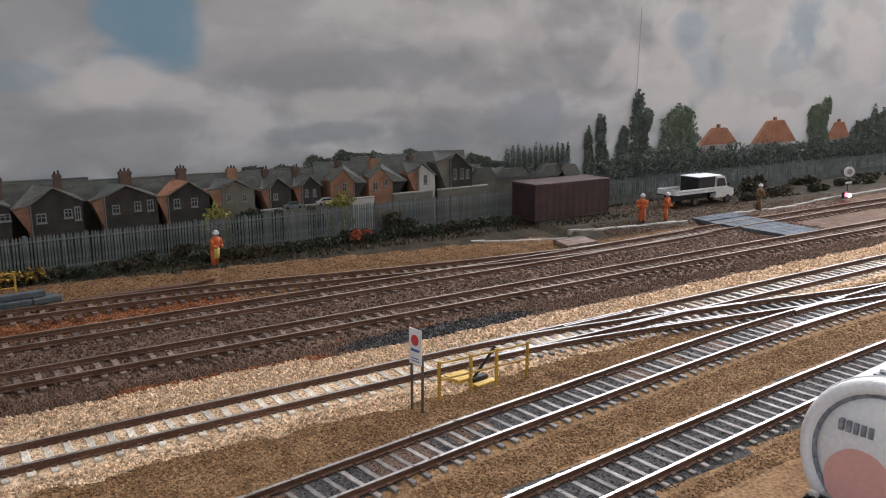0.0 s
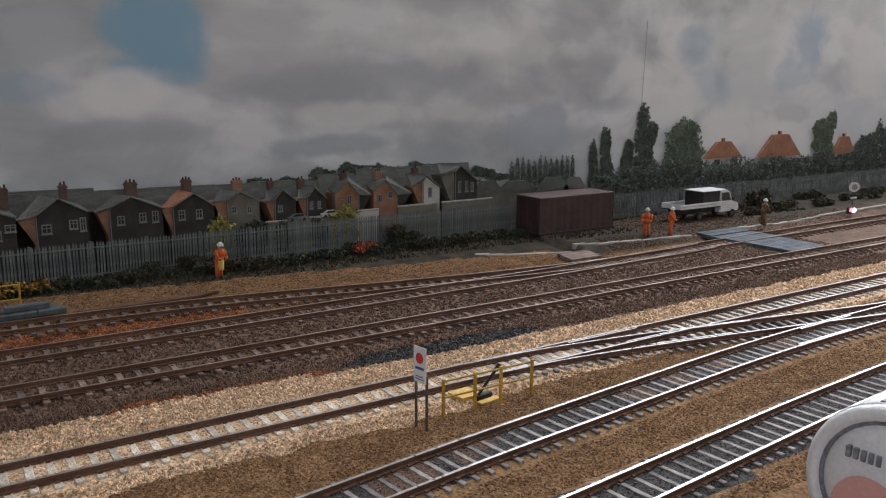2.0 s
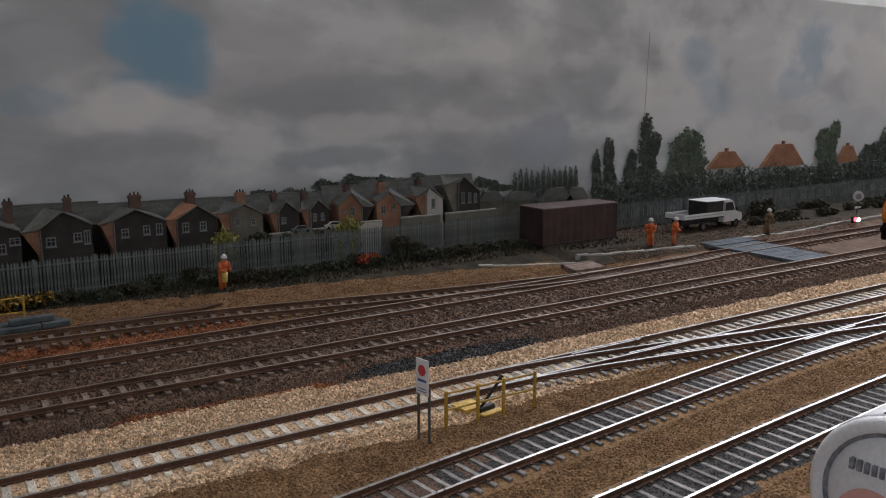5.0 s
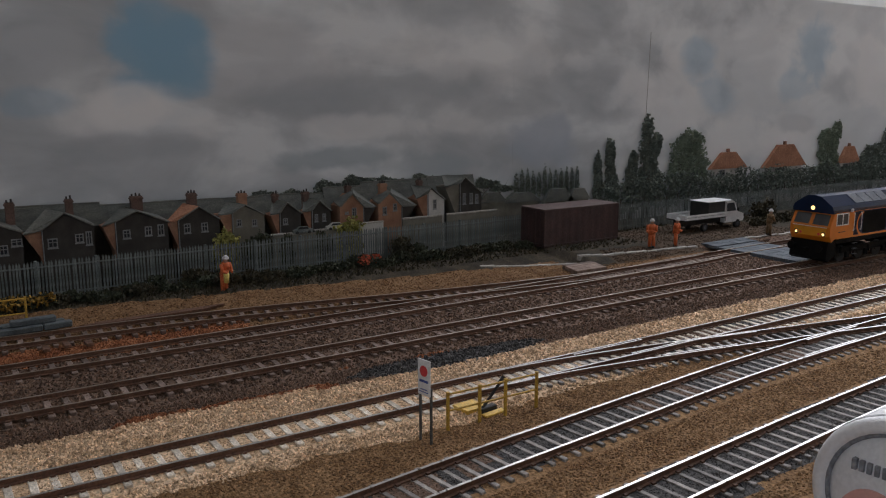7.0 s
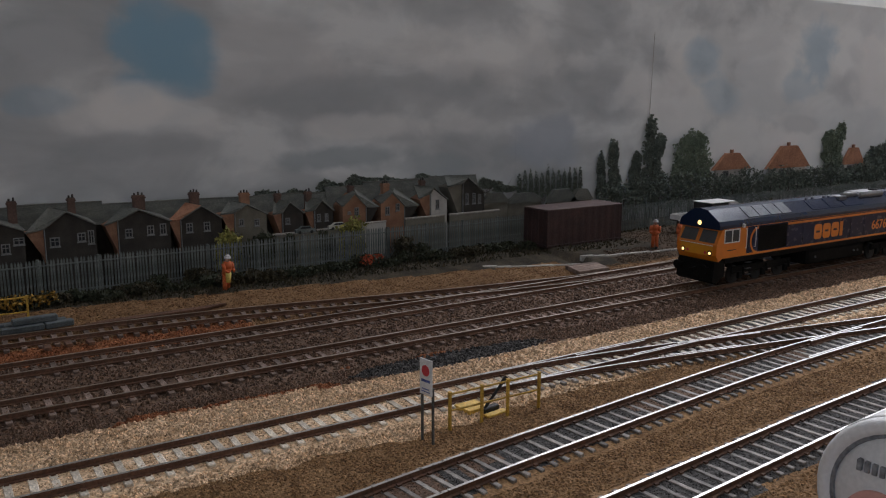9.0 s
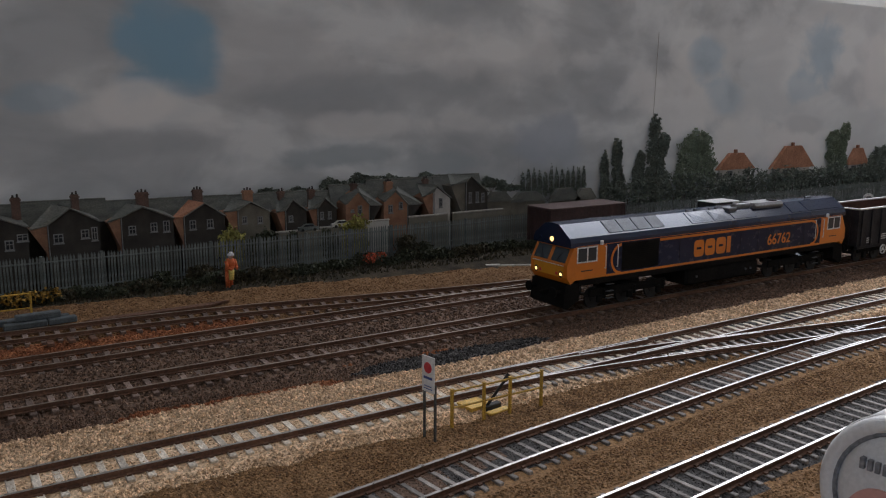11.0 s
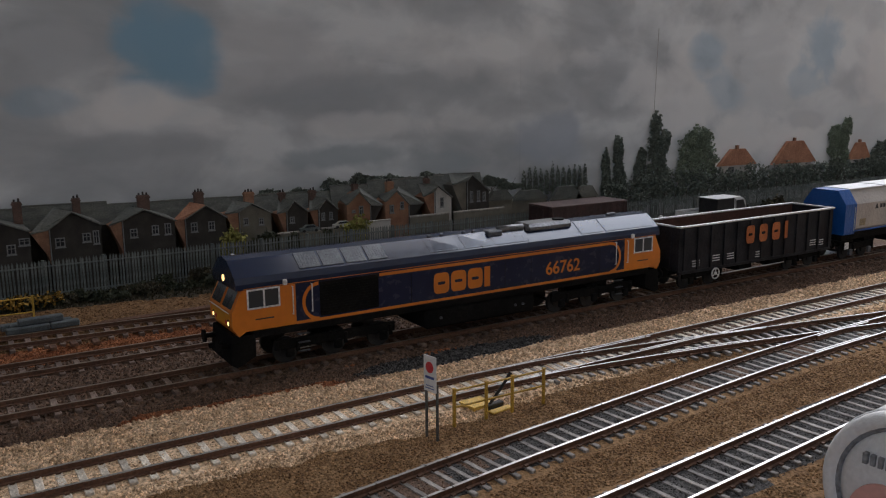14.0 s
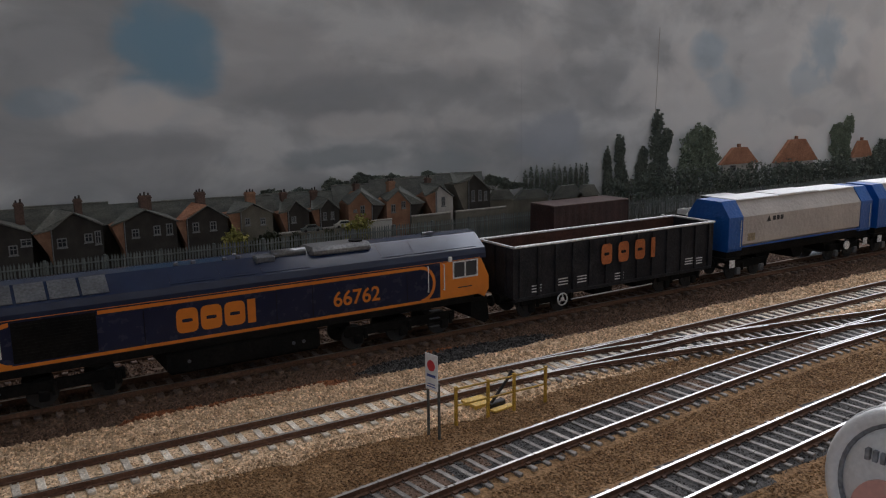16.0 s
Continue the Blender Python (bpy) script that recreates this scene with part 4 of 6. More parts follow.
    part("nose_rail", rods(((X(-0.4), -1.1, 2.28), (X(-0.4), 1.1, 2.28)), r=0.02, sides=6), HANDRAIL, c)
    part("obstacle_plate", prism([(X(-0.2), 0.25), (X(-0.42), 0.4), (X(-0.3), 1.42), (X(0.5), 1.42), (X(0.5), 0.6)], -1.2, 1.2), LOCO_BLACK, loco, "black snowplough skirt")
    buffers(loco, X(-0.3), -sign)


ROOF = [(-1.33, 3.1), (-1.33, 3.3), (-1.24, 3.52), (-0.48, 4.06), (0, 4.12), (0.48, 4.06), (1.24, 3.52), (1.33, 3.3), (1.33, 3.1)]


def slope_panel(x0, x1, lo=0.08, hi=0.95, lift=0.035):
    """A flat panel on the roof's slope, as a thin slab."""
    a, b = Vector((0, -1.24, 3.52)), Vector((0, -0.48, 4.06))
    nrm = Vector((0, -0.579, 0.815)).normalized()
    bm = bmesh.new()
    p = [a.lerp(b, lo), a.lerp(b, hi)]
    lower = [bm.verts.new(Vector((x, 0, 0)) + q) for x, q in ((x0, p[0]), (x1, p[0]), (x1, p[1]), (x0, p[1]))]
    upper = [bm.verts.new(v.co + nrm * lift) for v in lower]
    bm.faces.new(lower[::-1])
    bm.faces.new(upper)
    for i in range(4):
        bm.faces.new((lower[i], lower[(i + 1) % 4], upper[(i + 1) % 4], upper[i]))
    bmesh.ops.recalc_face_normals(bm, faces=bm.faces)
    return bm


def locomotive():
    l = thing("diesel_locomotive", "navy blue and orange diesel goods locomotive with lit headlights", "locomotive", (0, 28.85, 0))
    body = part("body", boxes((2.05, -1.3, 1.55, 18.45, 1.3, 3.14)), LOCO_BLUE, l, "navy blue body side")
    roof = part("roof", lathe_x(ROOF, -0.18, 20.68), ROOF_BLUE, l, "glossy navy roof")
    cab(l, 0.0, 1)
    cab(l, 20.5, -1)
    for s in (-1, 1):
        y0, y1 = sorted((s * 1.3, s * 1.312))
        part("lower_stripe", boxes((2.05, y0, 1.57, 18.45, y1, 1.68)), LOCO_ORANGE, body, "orange waist stripe")
        part("upper_stripe", boxes((5.5, y0, 2.94, 17.6, y1, 3.06)), LOCO_ORANGE, body, "orange waist stripe")
        part("cantrail_line", boxes((0.1, *sorted((s * 1.33, s * 1.336))[:1], 3.12, 20.4, sorted((s * 1.33, s * 1.336))[1], 3.14)), LOCO_ORANGE, body)
        grille = part("radiator_grille", boxes((3.0, y0, 1.74, 5.45, y1, 3.04)), LOCO_BLACK, body, "black radiator grille")
        ya, yb = sorted((s * 1.312, s * 1.325))
        part("grille_slat", boxes(*[(3.05, ya, 1.8 + k * 0.1, 5.4, yb, 1.83 + k * 0.1) for k in range(12)]), LOCO_BLACK, grille)
        for x in (6.9, 11.5, 12.9, 16.9):
            part("door_seam", boxes((x, *sorted((s * 1.3, s * 1.306))[:1], 1.72, x + 0.025, sorted((s * 1.3, s * 1.306))[1], 2.9)), LOCO_BLACK, body)
    plain_marks(body, 7.95, 1.88, 2.85, 0.86, -1.306, LOCO_ORANGE, 0.1)
    lettering("66762", body, 0.8, (13.72, -1.306, 1.98), UPRIGHT, LOCO_ORANGE, "orange painted running number")
    # roof furniture
    for x0, x1 in ((2.3, 3.15), (3.25, 4.1), (4.2, 5.05), (5.15, 5.95)):
        g = part("roof_grille", slope_panel(x0, x1, 0.12, 0.97, 0.03), GRILLE, roof, "grey roof fan grille")
        for k in range(7):
            part("grille_bar", slope_panel(x0 + 0.06 + k * 0.11, x0 + 0.09 + k * 0.11, 0.16, 0.93, 0.036), GRILLE, g)
    for x0, x1 in ((7.9, 9.4), (9.6, 10.9), (11.1, 12.9), (15.9, 17.2), (17.35, 20.3)):
        part("roof_hatch", slope_panel(x0, x1, 0.1, 0.96, 0.022), ROOF_BLUE, roof)
    sil = part("silencer", boxes((13.1, -0.8, 3.8, 15.7, 0.4, 4.2), bevel=0.14), CHROME, roof, "dull silver exhaust silencer")
    part("exhaust_port", rod(bmesh.new(), (15.2, -0.3, 4.2), (15.2, -0.3, 4.26), 0.27, 18), LOCO_BLACK, sil)
    part("exhaust_pipe", rods(((11.7, -0.5, 4.08), (13.0, -0.5, 4.08)), r=0.16, sides=14), CHROME, roof, "silver exhaust pipe", smooth=True)
    part("vent_box", boxes((11.0, -0.8, 3.84, 11.75, -0.2, 4.1), bevel=0.05), GRILLE, roof)
    for x0, x1 in ((8.15, 9.3), (9.7, 10.8)):
        lid = slope_panel(x0, x1, 0.2, 0.9, 0.03)
        lid.faces.ensure_lookup_table()
        out = bmesh.ops.poke(lid, faces=[lid.faces[1]])
        for v in out["verts"]:
            v.co += Vector((0, -0.004, 0.006))
        part("roof_cowl", lid, ROOF_BLUE, roof, "shallow pyramid roof cowl")
    for x in (8.2, 8.8, 9.9, 10.4):
        part("lifting_eye", boxes((x, -0.48, 4.06, x + 0.16, -0.36, 4.17), bevel=0.02), GRILLE, roof)
    part("horn", rods(((18.2, -0.3, 4.18), (18.7, -0.3, 4.18)), r=0.07), GRILLE, roof)
    # underframe
    part("solebar", boxes((0.4, -1.28, 1.28, 20.1, 1.28, 1.56), bevel=0.02), LOCO_BLACK, l)
    part("fuel_tank", boxes((7.6, -1.25, 0.42, 13.2, 1.25, 1.28), bevel=0.12), LOCO_BLACK, l, "black fuel tank")
    for x in (8.3, 12.1, 12.5):
        part("filler_cap", rod(bmesh.new(), (x, -1.25, 0.85), (x, -1.31, 0.85), 0.06, 10), GRILLE, l)
    bogie(l, 3.75, 1.95, 3, 0.5)
    bogie(l, 16.75, 1.95, 3, 0.5)
    return l


def open_wagon():
    w = thing("box_wagon", "black open box wagon with plain orange marks on its side", "wagon", (22.1, 28.85, 0))
    L, h0, h1, t = 12.6, 1.08, 3.34, 0.07
    for s in (-1, 1):
        ys = sorted((s * 1.33, s * (1.33 - t)))
        side = part("side", boxes((0, ys[0], h0, L, ys[1], h1 - 0.06)), (WAGON_BLACK, RUST_IN), w, "ribbed black steel side")
        for f in side.data.polygons:
            if f.normal.y * s < -0.9:
                f.material_index = 1
        for k in range(13):
            x = 0.35 + k * (L - 0.7) / 12
            ya, yb = sorted((s * 1.33, s * 1.42))
            part("rib", boxes((x - 0.07, ya, h0 + 0.02, x + 0.07, yb, h1 - 0.1), bevel=0.015), WAGON_BLACK, side)
        ya, yb = sorted((s * 1.24, s * 1.43))
        part("top_rim", boxes((-0.02, ya, h1 - 0.06, L + 0.02, yb, h1 + 0.03), bevel=0.02), WAGON_RIM, w, "pale silver top edge with the glint in its colour")
        ya, yb = sorted((s * 1.2, s * 1.36))
        part("sill", boxes((0.05, ya, h0 - 0.16, L - 0.05, yb, h0), bevel=0.02), WAGON_BLACK, w)
    for x, ex in ((0, t), (L - t, L)):
        part("end_wall", boxes((x, -1.26, h0, ex, 1.26, h1 - 0.06)), WAGON_BLACK, w)
        part("end_rim", boxes((x - 0.03, -1.24, h1 - 0.06, ex + 0.03, 1.24, h1 + 0.025), bevel=0.02), WAGON_RIM, w, "pale silver top edge with the glint in its colour")
        for y in (-0.8, 0, 0.8):
            o = -0.08 if x == 0 else t
            part("end_rib", boxes((x + o, y - 0.06, h0, x + o + 0.08, y + 0.06, h1 - 0.1)), WAGON_BLACK, w)
    part("wagon_floor", boxes((t, -1.26, h0, L - t, 1.26, h0 + 0.08)), RUST_IN, w, "rust stained floor")
    part("load_dust", boxes((t, -1.25, h0 + 0.085, L - t, 1.25, h0 + 0.5), bevel=0.1), RUST_IN, w, "low brown spoil load")
    plain_marks(w, 4.95, 2.02, 3.5, 0.95, -1.425, surface("dull_orange_marking", (0.36, 0.095, 0.02), (0.44, 0.13, 0.03), 0.6, 0.08, 0.6), 0.42)
    for x, z in ((1.0, 1.5), (2.5, 1.62), (3.6, 1.6), (10.6, 1.6), (5.9, 1.45), (11.3, 1.55)):
        for k in range(3):
            part("stencil", boxes((x, -1.338, z - k * 0.13, x + 0.55, -1.332, z - k * 0.13 + 0.05)), HANDRAIL, w, "pale stencilled marks")
    ring = rod(bmesh.new(), (2.65, -1.42, 0.74), (2.65, -1.46, 0.74), 0.1, 10)
    n = 20
    for k in range(n):
        a, b = 2 * math.pi * k / n, 2 * math.pi * (k + 1) / n
        rod(ring, (2.65 + 0.27 * math.cos(a), -1.45, 0.74 + 0.27 * math.sin(a)), (2.65 + 0.27 * math.cos(b), -1.45, 0.74 + 0.27 * math.sin(b)), 0.035, 6)
    for k in range(3):
        a = math.pi / 2 + 2 * math.pi * k / 3
        rod(ring, (2.65, -1.45, 0.74), (2.65 + 0.26 * math.cos(a), -1.45, 0.74 + 0.26 * math.sin(a)), 0.03, 6)
    part("brake_wheel", ring, WAGON_RIM, w, "white three-spoked brake wheel")
    part("underframe", boxes((0.3, -0.5, 0.75, L - 0.3, 0.5, h0 - 0.16)), LOCO_BLACK, w)
    for x in (5.0, 7.6):
        part("brake_gear", boxes((x, -1.0, 0.5, x + 1.1, 1.0, 0.9), bevel=0.05), LOCO_BLACK, w)
    part("brake_pipe", rods(((3.3, -1.3, 0.62), (8.4, -1.3, 0.66)), r=0.03, sides=6), WAGON_RIM, w)
    bogie(w, 2.1, 0.95, 2)
    bogie(w, L - 2.1, 0.95, 2)
    buffers(w, 0, -1)
    buffers(w, L, 1)
    return w


def hopper(x):
    w = thing("covered_hopper", "pale grey covered hopper wagon with bright blue ends", "wagon", (x, 28.85, 0), group="hoppers in the goods train")
    L = 13.0
    sec = [(-1.32, 1.9), (-1.32, 3.35), (-0.75, 4.15), (0.75, 4.15), (1.32, 3.35), (1.32, 1.9), (1.0, 1.7), (-1.0, 1.7)]
    part("hopper_body", lathe_x(sec, 1.25, L - 1.25), HOPPER_GREY, w, "pale grey body with sloping shoulders")
    ends = [(-1.3, 1.6), (-1.36, 1.75), (-1.36, 3.38), (-0.8, 4.18), (0.8, 4.18), (1.36, 3.38), (1.36, 1.75), (1.3, 1.6)]
    for a, b in ((0.15, 1.25), (L - 1.25, L - 0.15)):
        e = part("end", lathe_x(ends, a, b), HOPPER_BLUE, w, "bright blue end bulkhead")
        part("platform", boxes((a - 0.1, -1.25, 1.1, b + 0.1, 1.25, 1.25), bevel=0.02), LOCO_BLACK, e)
        part("grab_rail", rods(((a + 0.9, -1.4, 1.8), (a + 0.9, -1.4, 3.2)), r=0.02, sides=6), HANDRAIL, e)
    for k in range(3):
        x0 = 1.3 + k * 3.5
        part("roof_hatch", boxes((x0, -0.86, 4.15, x0 + 3.42, 0.86, 4.22 + 0.04 * (k % 2)), bevel=0.03), WHITE_PAINT, w, "white roof hatch")
    part("blue_sill", boxes((1.25, -1.335, 1.74, L - 1.25, -1.322, 1.83)), HOPPER_BLUE, w, "blue sill stripe")
    part("solebar", boxes((0.2, -1.2, 1.25, L - 0.2, 1.2, 1.66), bevel=0.02), LOCO_BLACK, w)
    m = part("emblem", prism([(3.2, 2.95), (3.55, 2.95), (3.375, 3.28)], -1.332, -1.326), BLACK_INK, w, "small plain black emblem")
    for k in range(3):
        part("emblem_bar", boxes((3.7 + k * 0.32, -1.332, 2.98, 3.94 + k * 0.32, -1.326, 3.22)), BLACK_INK, m)
    part("data_panel", boxes((1.7, -1.332, 2.05, 2.3, -1.326, 2.45)), surface("tan_data_panel", (0.25, 0.2, 0.12), (0.32, 0.26, 0.17), 0.5, 0.1, 0.7), w, "tan data panel")
    for k in range(3):
        part("discharge_chute", prism([(2.9 + k * 3.0, 1.3), (4.3 + k * 3.0, 1.3), (3.9 + k * 3.0, 0.6), (3.3 + k * 3.0, 0.6)], -0.9, 0.9), LOCO_BLACK, w)
    bogie(w, 2.2, 0.95, 2, 0.46, GRILLE)
    bogie(w, L - 2.2, 0.95, 2, 0.46, GRILLE)
    part("brake_wheel", rod(bmesh.new(), (10.6, -1.3, 0.9), (10.6, -1.38, 0.9), 0.25, 18), HANDRAIL, w, "white brake wheel")
    for x0 in (0.35, L - 0.75):
        part("step_plate", boxes((x0, -1.36, 0.75, x0 + 0.4, -1.32, 1.15), bevel=0.01), HANDRAIL, w, "white shunter's step")
    buffers(w, 0.2, -1)
    buffers(w, L - 0.2, 1)
    return w


TRAIN = [(locomotive(), 0.0), (open_wagon(), 22.1), (hopper(35.7), 35.7), (hopper(49.1), 49.1), (hopper(62.5), 62.5)]

# foliage -----------------------------------------------------------------------------------------
LEAF_DARK = surface("dark_green_leaves", (0.032, 0.038, 0.02), (0.058, 0.062, 0.034), 0.6, 0.08, 0.85, spread=0.45, island=True)
LEAF_BROWN = surface("brownish_scrub", (0.04, 0.036, 0.02), (0.075, 0.062, 0.034), 0.6, 0.08, 0.9, spread=0.45, island=True)
LEAF_MID = surface("hazy_green_leaves", (0.2, 0.235, 0.175), (0.27, 0.31, 0.23), 0.8, 0.08, 0.95, bump=0.0, spread=0.1, island=True, grain=0.15, spec=0.1)
LEAF_DEEP = surface("deep_hazy_leaves", (0.145, 0.168, 0.142), (0.2, 0.222, 0.185), 0.8, 0.08, 0.95, bump=0.0, spread=0.1, island=True, grain=0.15, spec=0.1)
LEAF_LIME = surface("lime_yellow_leaves", (0.22, 0.21, 0.05), (0.31, 0.29, 0.08), 0.4, 0.08, 0.85, spread=0.35, island=True)
FLOWER_YELLOW = surface("yellow_gorse_flower", (0.24, 0.14, 0.02), (0.36, 0.21, 0.03), 0.3, 0.05, 0.8, spread=0.3, island=True)
FLOWER_RED = surface("orange_red_flower", (0.42, 0.07, 0.03), (0.55, 0.12, 0.05), 0.3, 0.05, 0.8, spread=0.3, island=True)
BARK = surface("grey_brown_bark", (0.05, 0.04, 0.03), (0.09, 0.075, 0.058), 0.4, 0.05, 0.9)


def leaves(rng, shapes, count, size):
    """Small folded leaf clumps over the lumps of a crown. shapes: (x, y, z, rx, ry, rz)."""
    verts, faces = [], []
    total = sum(s[3] * s[5] for s in shapes)
    for cx, cy, cz, rx, ry, rz in shapes:
        for _ in range(int(count * rx * rz / total)):
            d = Vector((rng.gauss(0, 1), rng.gauss(0, 1), rng.gauss(0, 1))).normalized()
            lump = 0.82 + 0.5 * noise.noise((d.x * 2.3 + cx, d.y * 2.3, d.z * 2.3 + cz))
            k = lump * rng.uniform(0.72, 1.0)
            p = Vector((cx + d.x * rx * k, cy + d.y * ry * k, cz + d.z * rz * k))
            a = Vector((rng.gauss(0, 1), rng.gauss(0, 1), rng.gauss(0, 1))).normalized()
            b = a.orthogonal().normalized()
            c = a.cross(b)
            s = size * rng.uniform(0.5, 1.25)
            n = len(verts)
            verts += [tuple((p + v * s) * S) for v in (b, c + a * 0.3, -b, -c + a * 0.3)]
            faces += [(n, n + 1, n + 2), (n, n + 2, n + 3)]
    return verts, faces


def crown(name, parent, rng, shapes, count, size, material, label=""):
    me = bpy.data.meshes.new(name)
    v, f = leaves(rng, shapes, count, size)
    me.from_pydata(v, [], f)
    me.materials.append(material)
    ob = new(name, me)
    ob.parent = parent
    if label:
        ob["label"] = label
    return ob


def tree(x, z0, shapes, material, label, count=1500, size=0.11, y=46.86, trunk=0.1):
    rng = random.Random(int(x * 10))
    t = thing("tree", label, "tree", (x, y, 0.1), group="trees along the backscene")
    top = max(s[2] for s in shapes)
    bm = rod(bmesh.new(), (0, 0, 0), (0.03, 0, z0 + (top - z0) * 0.6), trunk, 8, trunk * 0.4)
    part("trunk", bm, BARK, t)
    for k in range(5):
        a = rng.uniform(-1, 1)
        z = z0 + (top - z0) * rng.uniform(0.1, 0.6)
        part("limb", rod(bmesh.new(), (0.02, 0, z), (a * shapes[0][3] * 0.7, -0.1, z + rng.uniform(0.4, 0.9)), trunk * 0.35, 6, trunk * 0.12), BARK, t)
    crown("crown", t, rng, [(s[0], s[1], s[2], s[3], min(s[4], 0.09), s[5]) for s in shapes], count, size, material)
    return t


tree(44.2, 0.8, [(0, 0, 4.2, 0.5, 0.3, 1.55), (0.1, 0, 2.6, 0.6, 0.3, 1.3)], LEAF_DEEP, "slim hazy green poplar beside the container", 1500)
tree(45.6, 0.8, [(0, 0, 3.2, 0.8, 0.3, 1.8), (-0.1, 0, 5.1, 0.62, 0.3, 1.65)], LEAF_DEEP, "dark columnar conifer beside the container", 2400)
tree(47.8, 0.8, [(0, 0, 3.4, 0.8, 0.3, 1.7), (0.2, 0, 4.6, 0.6, 0.3, 1.2)], LEAF_DEEP, "hazy green tree in a clump", 1700)
tree(49.8, 0.8, [(0, 0, 3.2, 1.6, 0.35, 1.9), (0, 0, 5.3, 1.35, 0.35, 1.7), (-0.3, 0, 7.2, 0.7, 0.3, 1.25), (0.75, 0, 6.1, 0.75, 0.3, 0.95)], LEAF_DEEP, "tall dark poplar rising above the fence", 5200)
tree(54.3, 0.8, [(0, 0, 5.1, 2.3, 0.4, 1.6), (0.3, 0, 6.0, 1.7, 0.4, 1.15), (-1.1, 0, 3.4, 1.6, 0.4, 1.5), (1.1, 0, 3.8, 1.9, 0.4, 1.5)], LEAF_MID, "broad round-headed green tree", 6000)
tree(74.3, 0.8, [(0, 0, 4.3, 2.0, 0.35, 2.2), (-0.2, 0, 5.6, 1.7, 0.35, 1.3), (1.1, 0, 6.4, 1.0, 0.35, 1.1), (-0.9, 0, 5.9, 0.9, 0.35, 0.9)], LEAF_MID, "tall straggling green tree by the bungalows", 5200)
tree(81.5, 0.5, [(0, 0, 3.0, 2.6, 0.4, 2.3), (2.4, 0, 3.9, 2.4, 0.4, 2.3), (4.9, 0, 4.3, 2.8, 0.4, 2.2)], LEAF_DEEP, "dark spreading tree at the end of the scene", 6000)
for k in range(12):
    tree(36.3 + k * 0.53, 2.8, [(0, 0, 3.5 + 0.05 * (k % 3), 0.24, 0.1, 0.95 + 0.1 * (k * 7 % 4)), (0, 0, 3.0, 0.3, 0.1, 0.7)], LEAF_DEEP, "tiny distant poplar in a row", 420, 0.06, 46.88, 0.03)
rng_far = random.Random(77)
for x, z, rx, rz in ((17.5, 4.0, 1.3, 0.55), (19.3, 4.0, 1.0, 0.5), (21.4, 4.35, 0.9, 0.75), (23.4, 4.6, 0.9, 0.7), (25.6, 4.45, 0.8, 0.6), (28.4, 4.5, 0.9, 0.5), (33.4, 3.9, 0.8, 0.6), (34.8, 3.5, 0.9, 0.5)):
    tree(x, 2.5, [(0, 0, z - 0.15, rx * 1.2, 0.12, rz * 0.6), (rx * 0.8, 0, z - 0.2, rx, 0.12, rz * 0.5), (-rx * 0.3, 0, z + 0.02, rx * 0.6, 0.12, rz * 0.55)], LEAF_DEEP, "distant dark tree behind the roofs", 1100, 0.08, 46.86, 0.04)


def hedge():
    rng = random.Random(21)
    h = thing("hedge", "long hazy green hedge below the bungalows", "hedge", (0, 46.4, 0))
    shapes = [(x, 0, 2.2 + 0.5 * noise.noise((x * 0.4, 0, 0)), 1.4, 0.3, 1.55 + 0.4 * noise.noise((x * 0.7, 1, 0))) for x in np.arange(45, 90, 1.3)]
    crown("foliage", h, rng, shapes, 15000, 0.11, LEAF_DEEP)
    part("stem", rods(*[((x, 0, 0), (x, 0, 2.0)) for x in np.arange(45, 90, 1.3)], r=0.05, sides=5), BARK, h)


hedge()


def bungalow(x, w, z0, z1, y=46.75):
    b = thing("bungalow", "bungalow with a steep orange tiled roof behind the hedge", "house", (x, y, 0), group="bungalows behind the hedge")
    part("wall", boxes((-w * 0.4, 0, 0.2, w * 0.4, 0.2, z0)), RENDER_WHITE, b)
    roof = part("roof", prism([(-w / 2, z0), (w / 2, z0), (w * 0.17, z1), (-w * 0.17, z1)], -0.12, 0.2), TILE_ORANGE, b, "orange clay tiles")
    part("chimney", boxes((-0.14, 0, z1 - 0.2, 0.14, 0.18, z1 + 0.3)), POT, roof)
    window_part(b, -w * 0.15, z0 - 0.55, 0.7, 0.45, 0)


bungalow(59.4, 5.0, 3.7, 5.1)
bungalow(67.3, 6.4, 3.5, 5.5)
bungalow(77.6, 3.6, 3.4, 5.0)


def far_roofs():
    for x, w, z0, z1, m in ((33.6, 2.4, 2.6, 3.3, SLATE), (36.4, 3.4, 2.4, 3.1, SLATE), (39.6, 3.0, 2.3, 3.2, SLATE), (41.6, 2.2, 2.3, 3.1, SLATE_LIT)):
        h = thing("distant_house", "low distant house with a broad grey roof", "house", (x, 46.0 + 0.4 * ((x * 7) % 1.0), 0), group="distant houses")
        part("wall", boxes((-w * 0.45, 0, 0.2, w * 0.45, 0.2, z0)), BRICK_GREY, h)
        part("roof", prism([(-w / 2, z0), (w / 2, z0), (w * 0.22, z1), (-w * 0.22, z1)], -0.1, 0.25), m, h)
    for x0, x1, z, m in ((16.6, 19.0, 2.15, BRICK_GREY), (19.3, 21.9, 2.2, BRICK_GREY), (22.2, 23.9, 2.35, RENDER_WHITE), (25.3, 28.2, 2.4, BRICK_GREY), (28.6, 32.6, 2.42, BRICK_GREY)):
        g = thing("yard_wall", "pale back yard wall behind the fence", "wall", (x0, 44.2, 0), group="yard walls")
        part("masonry", boxes((0, 0, 0.2, x1 - x0, 0.12, z - 0.1)), m, g)
        part("coping", boxes((-0.03, -0.03, z - 0.1, x1 - x0 + 0.03, 0.15, z), bevel=0.02), CONCRETE, g)


far_roofs()


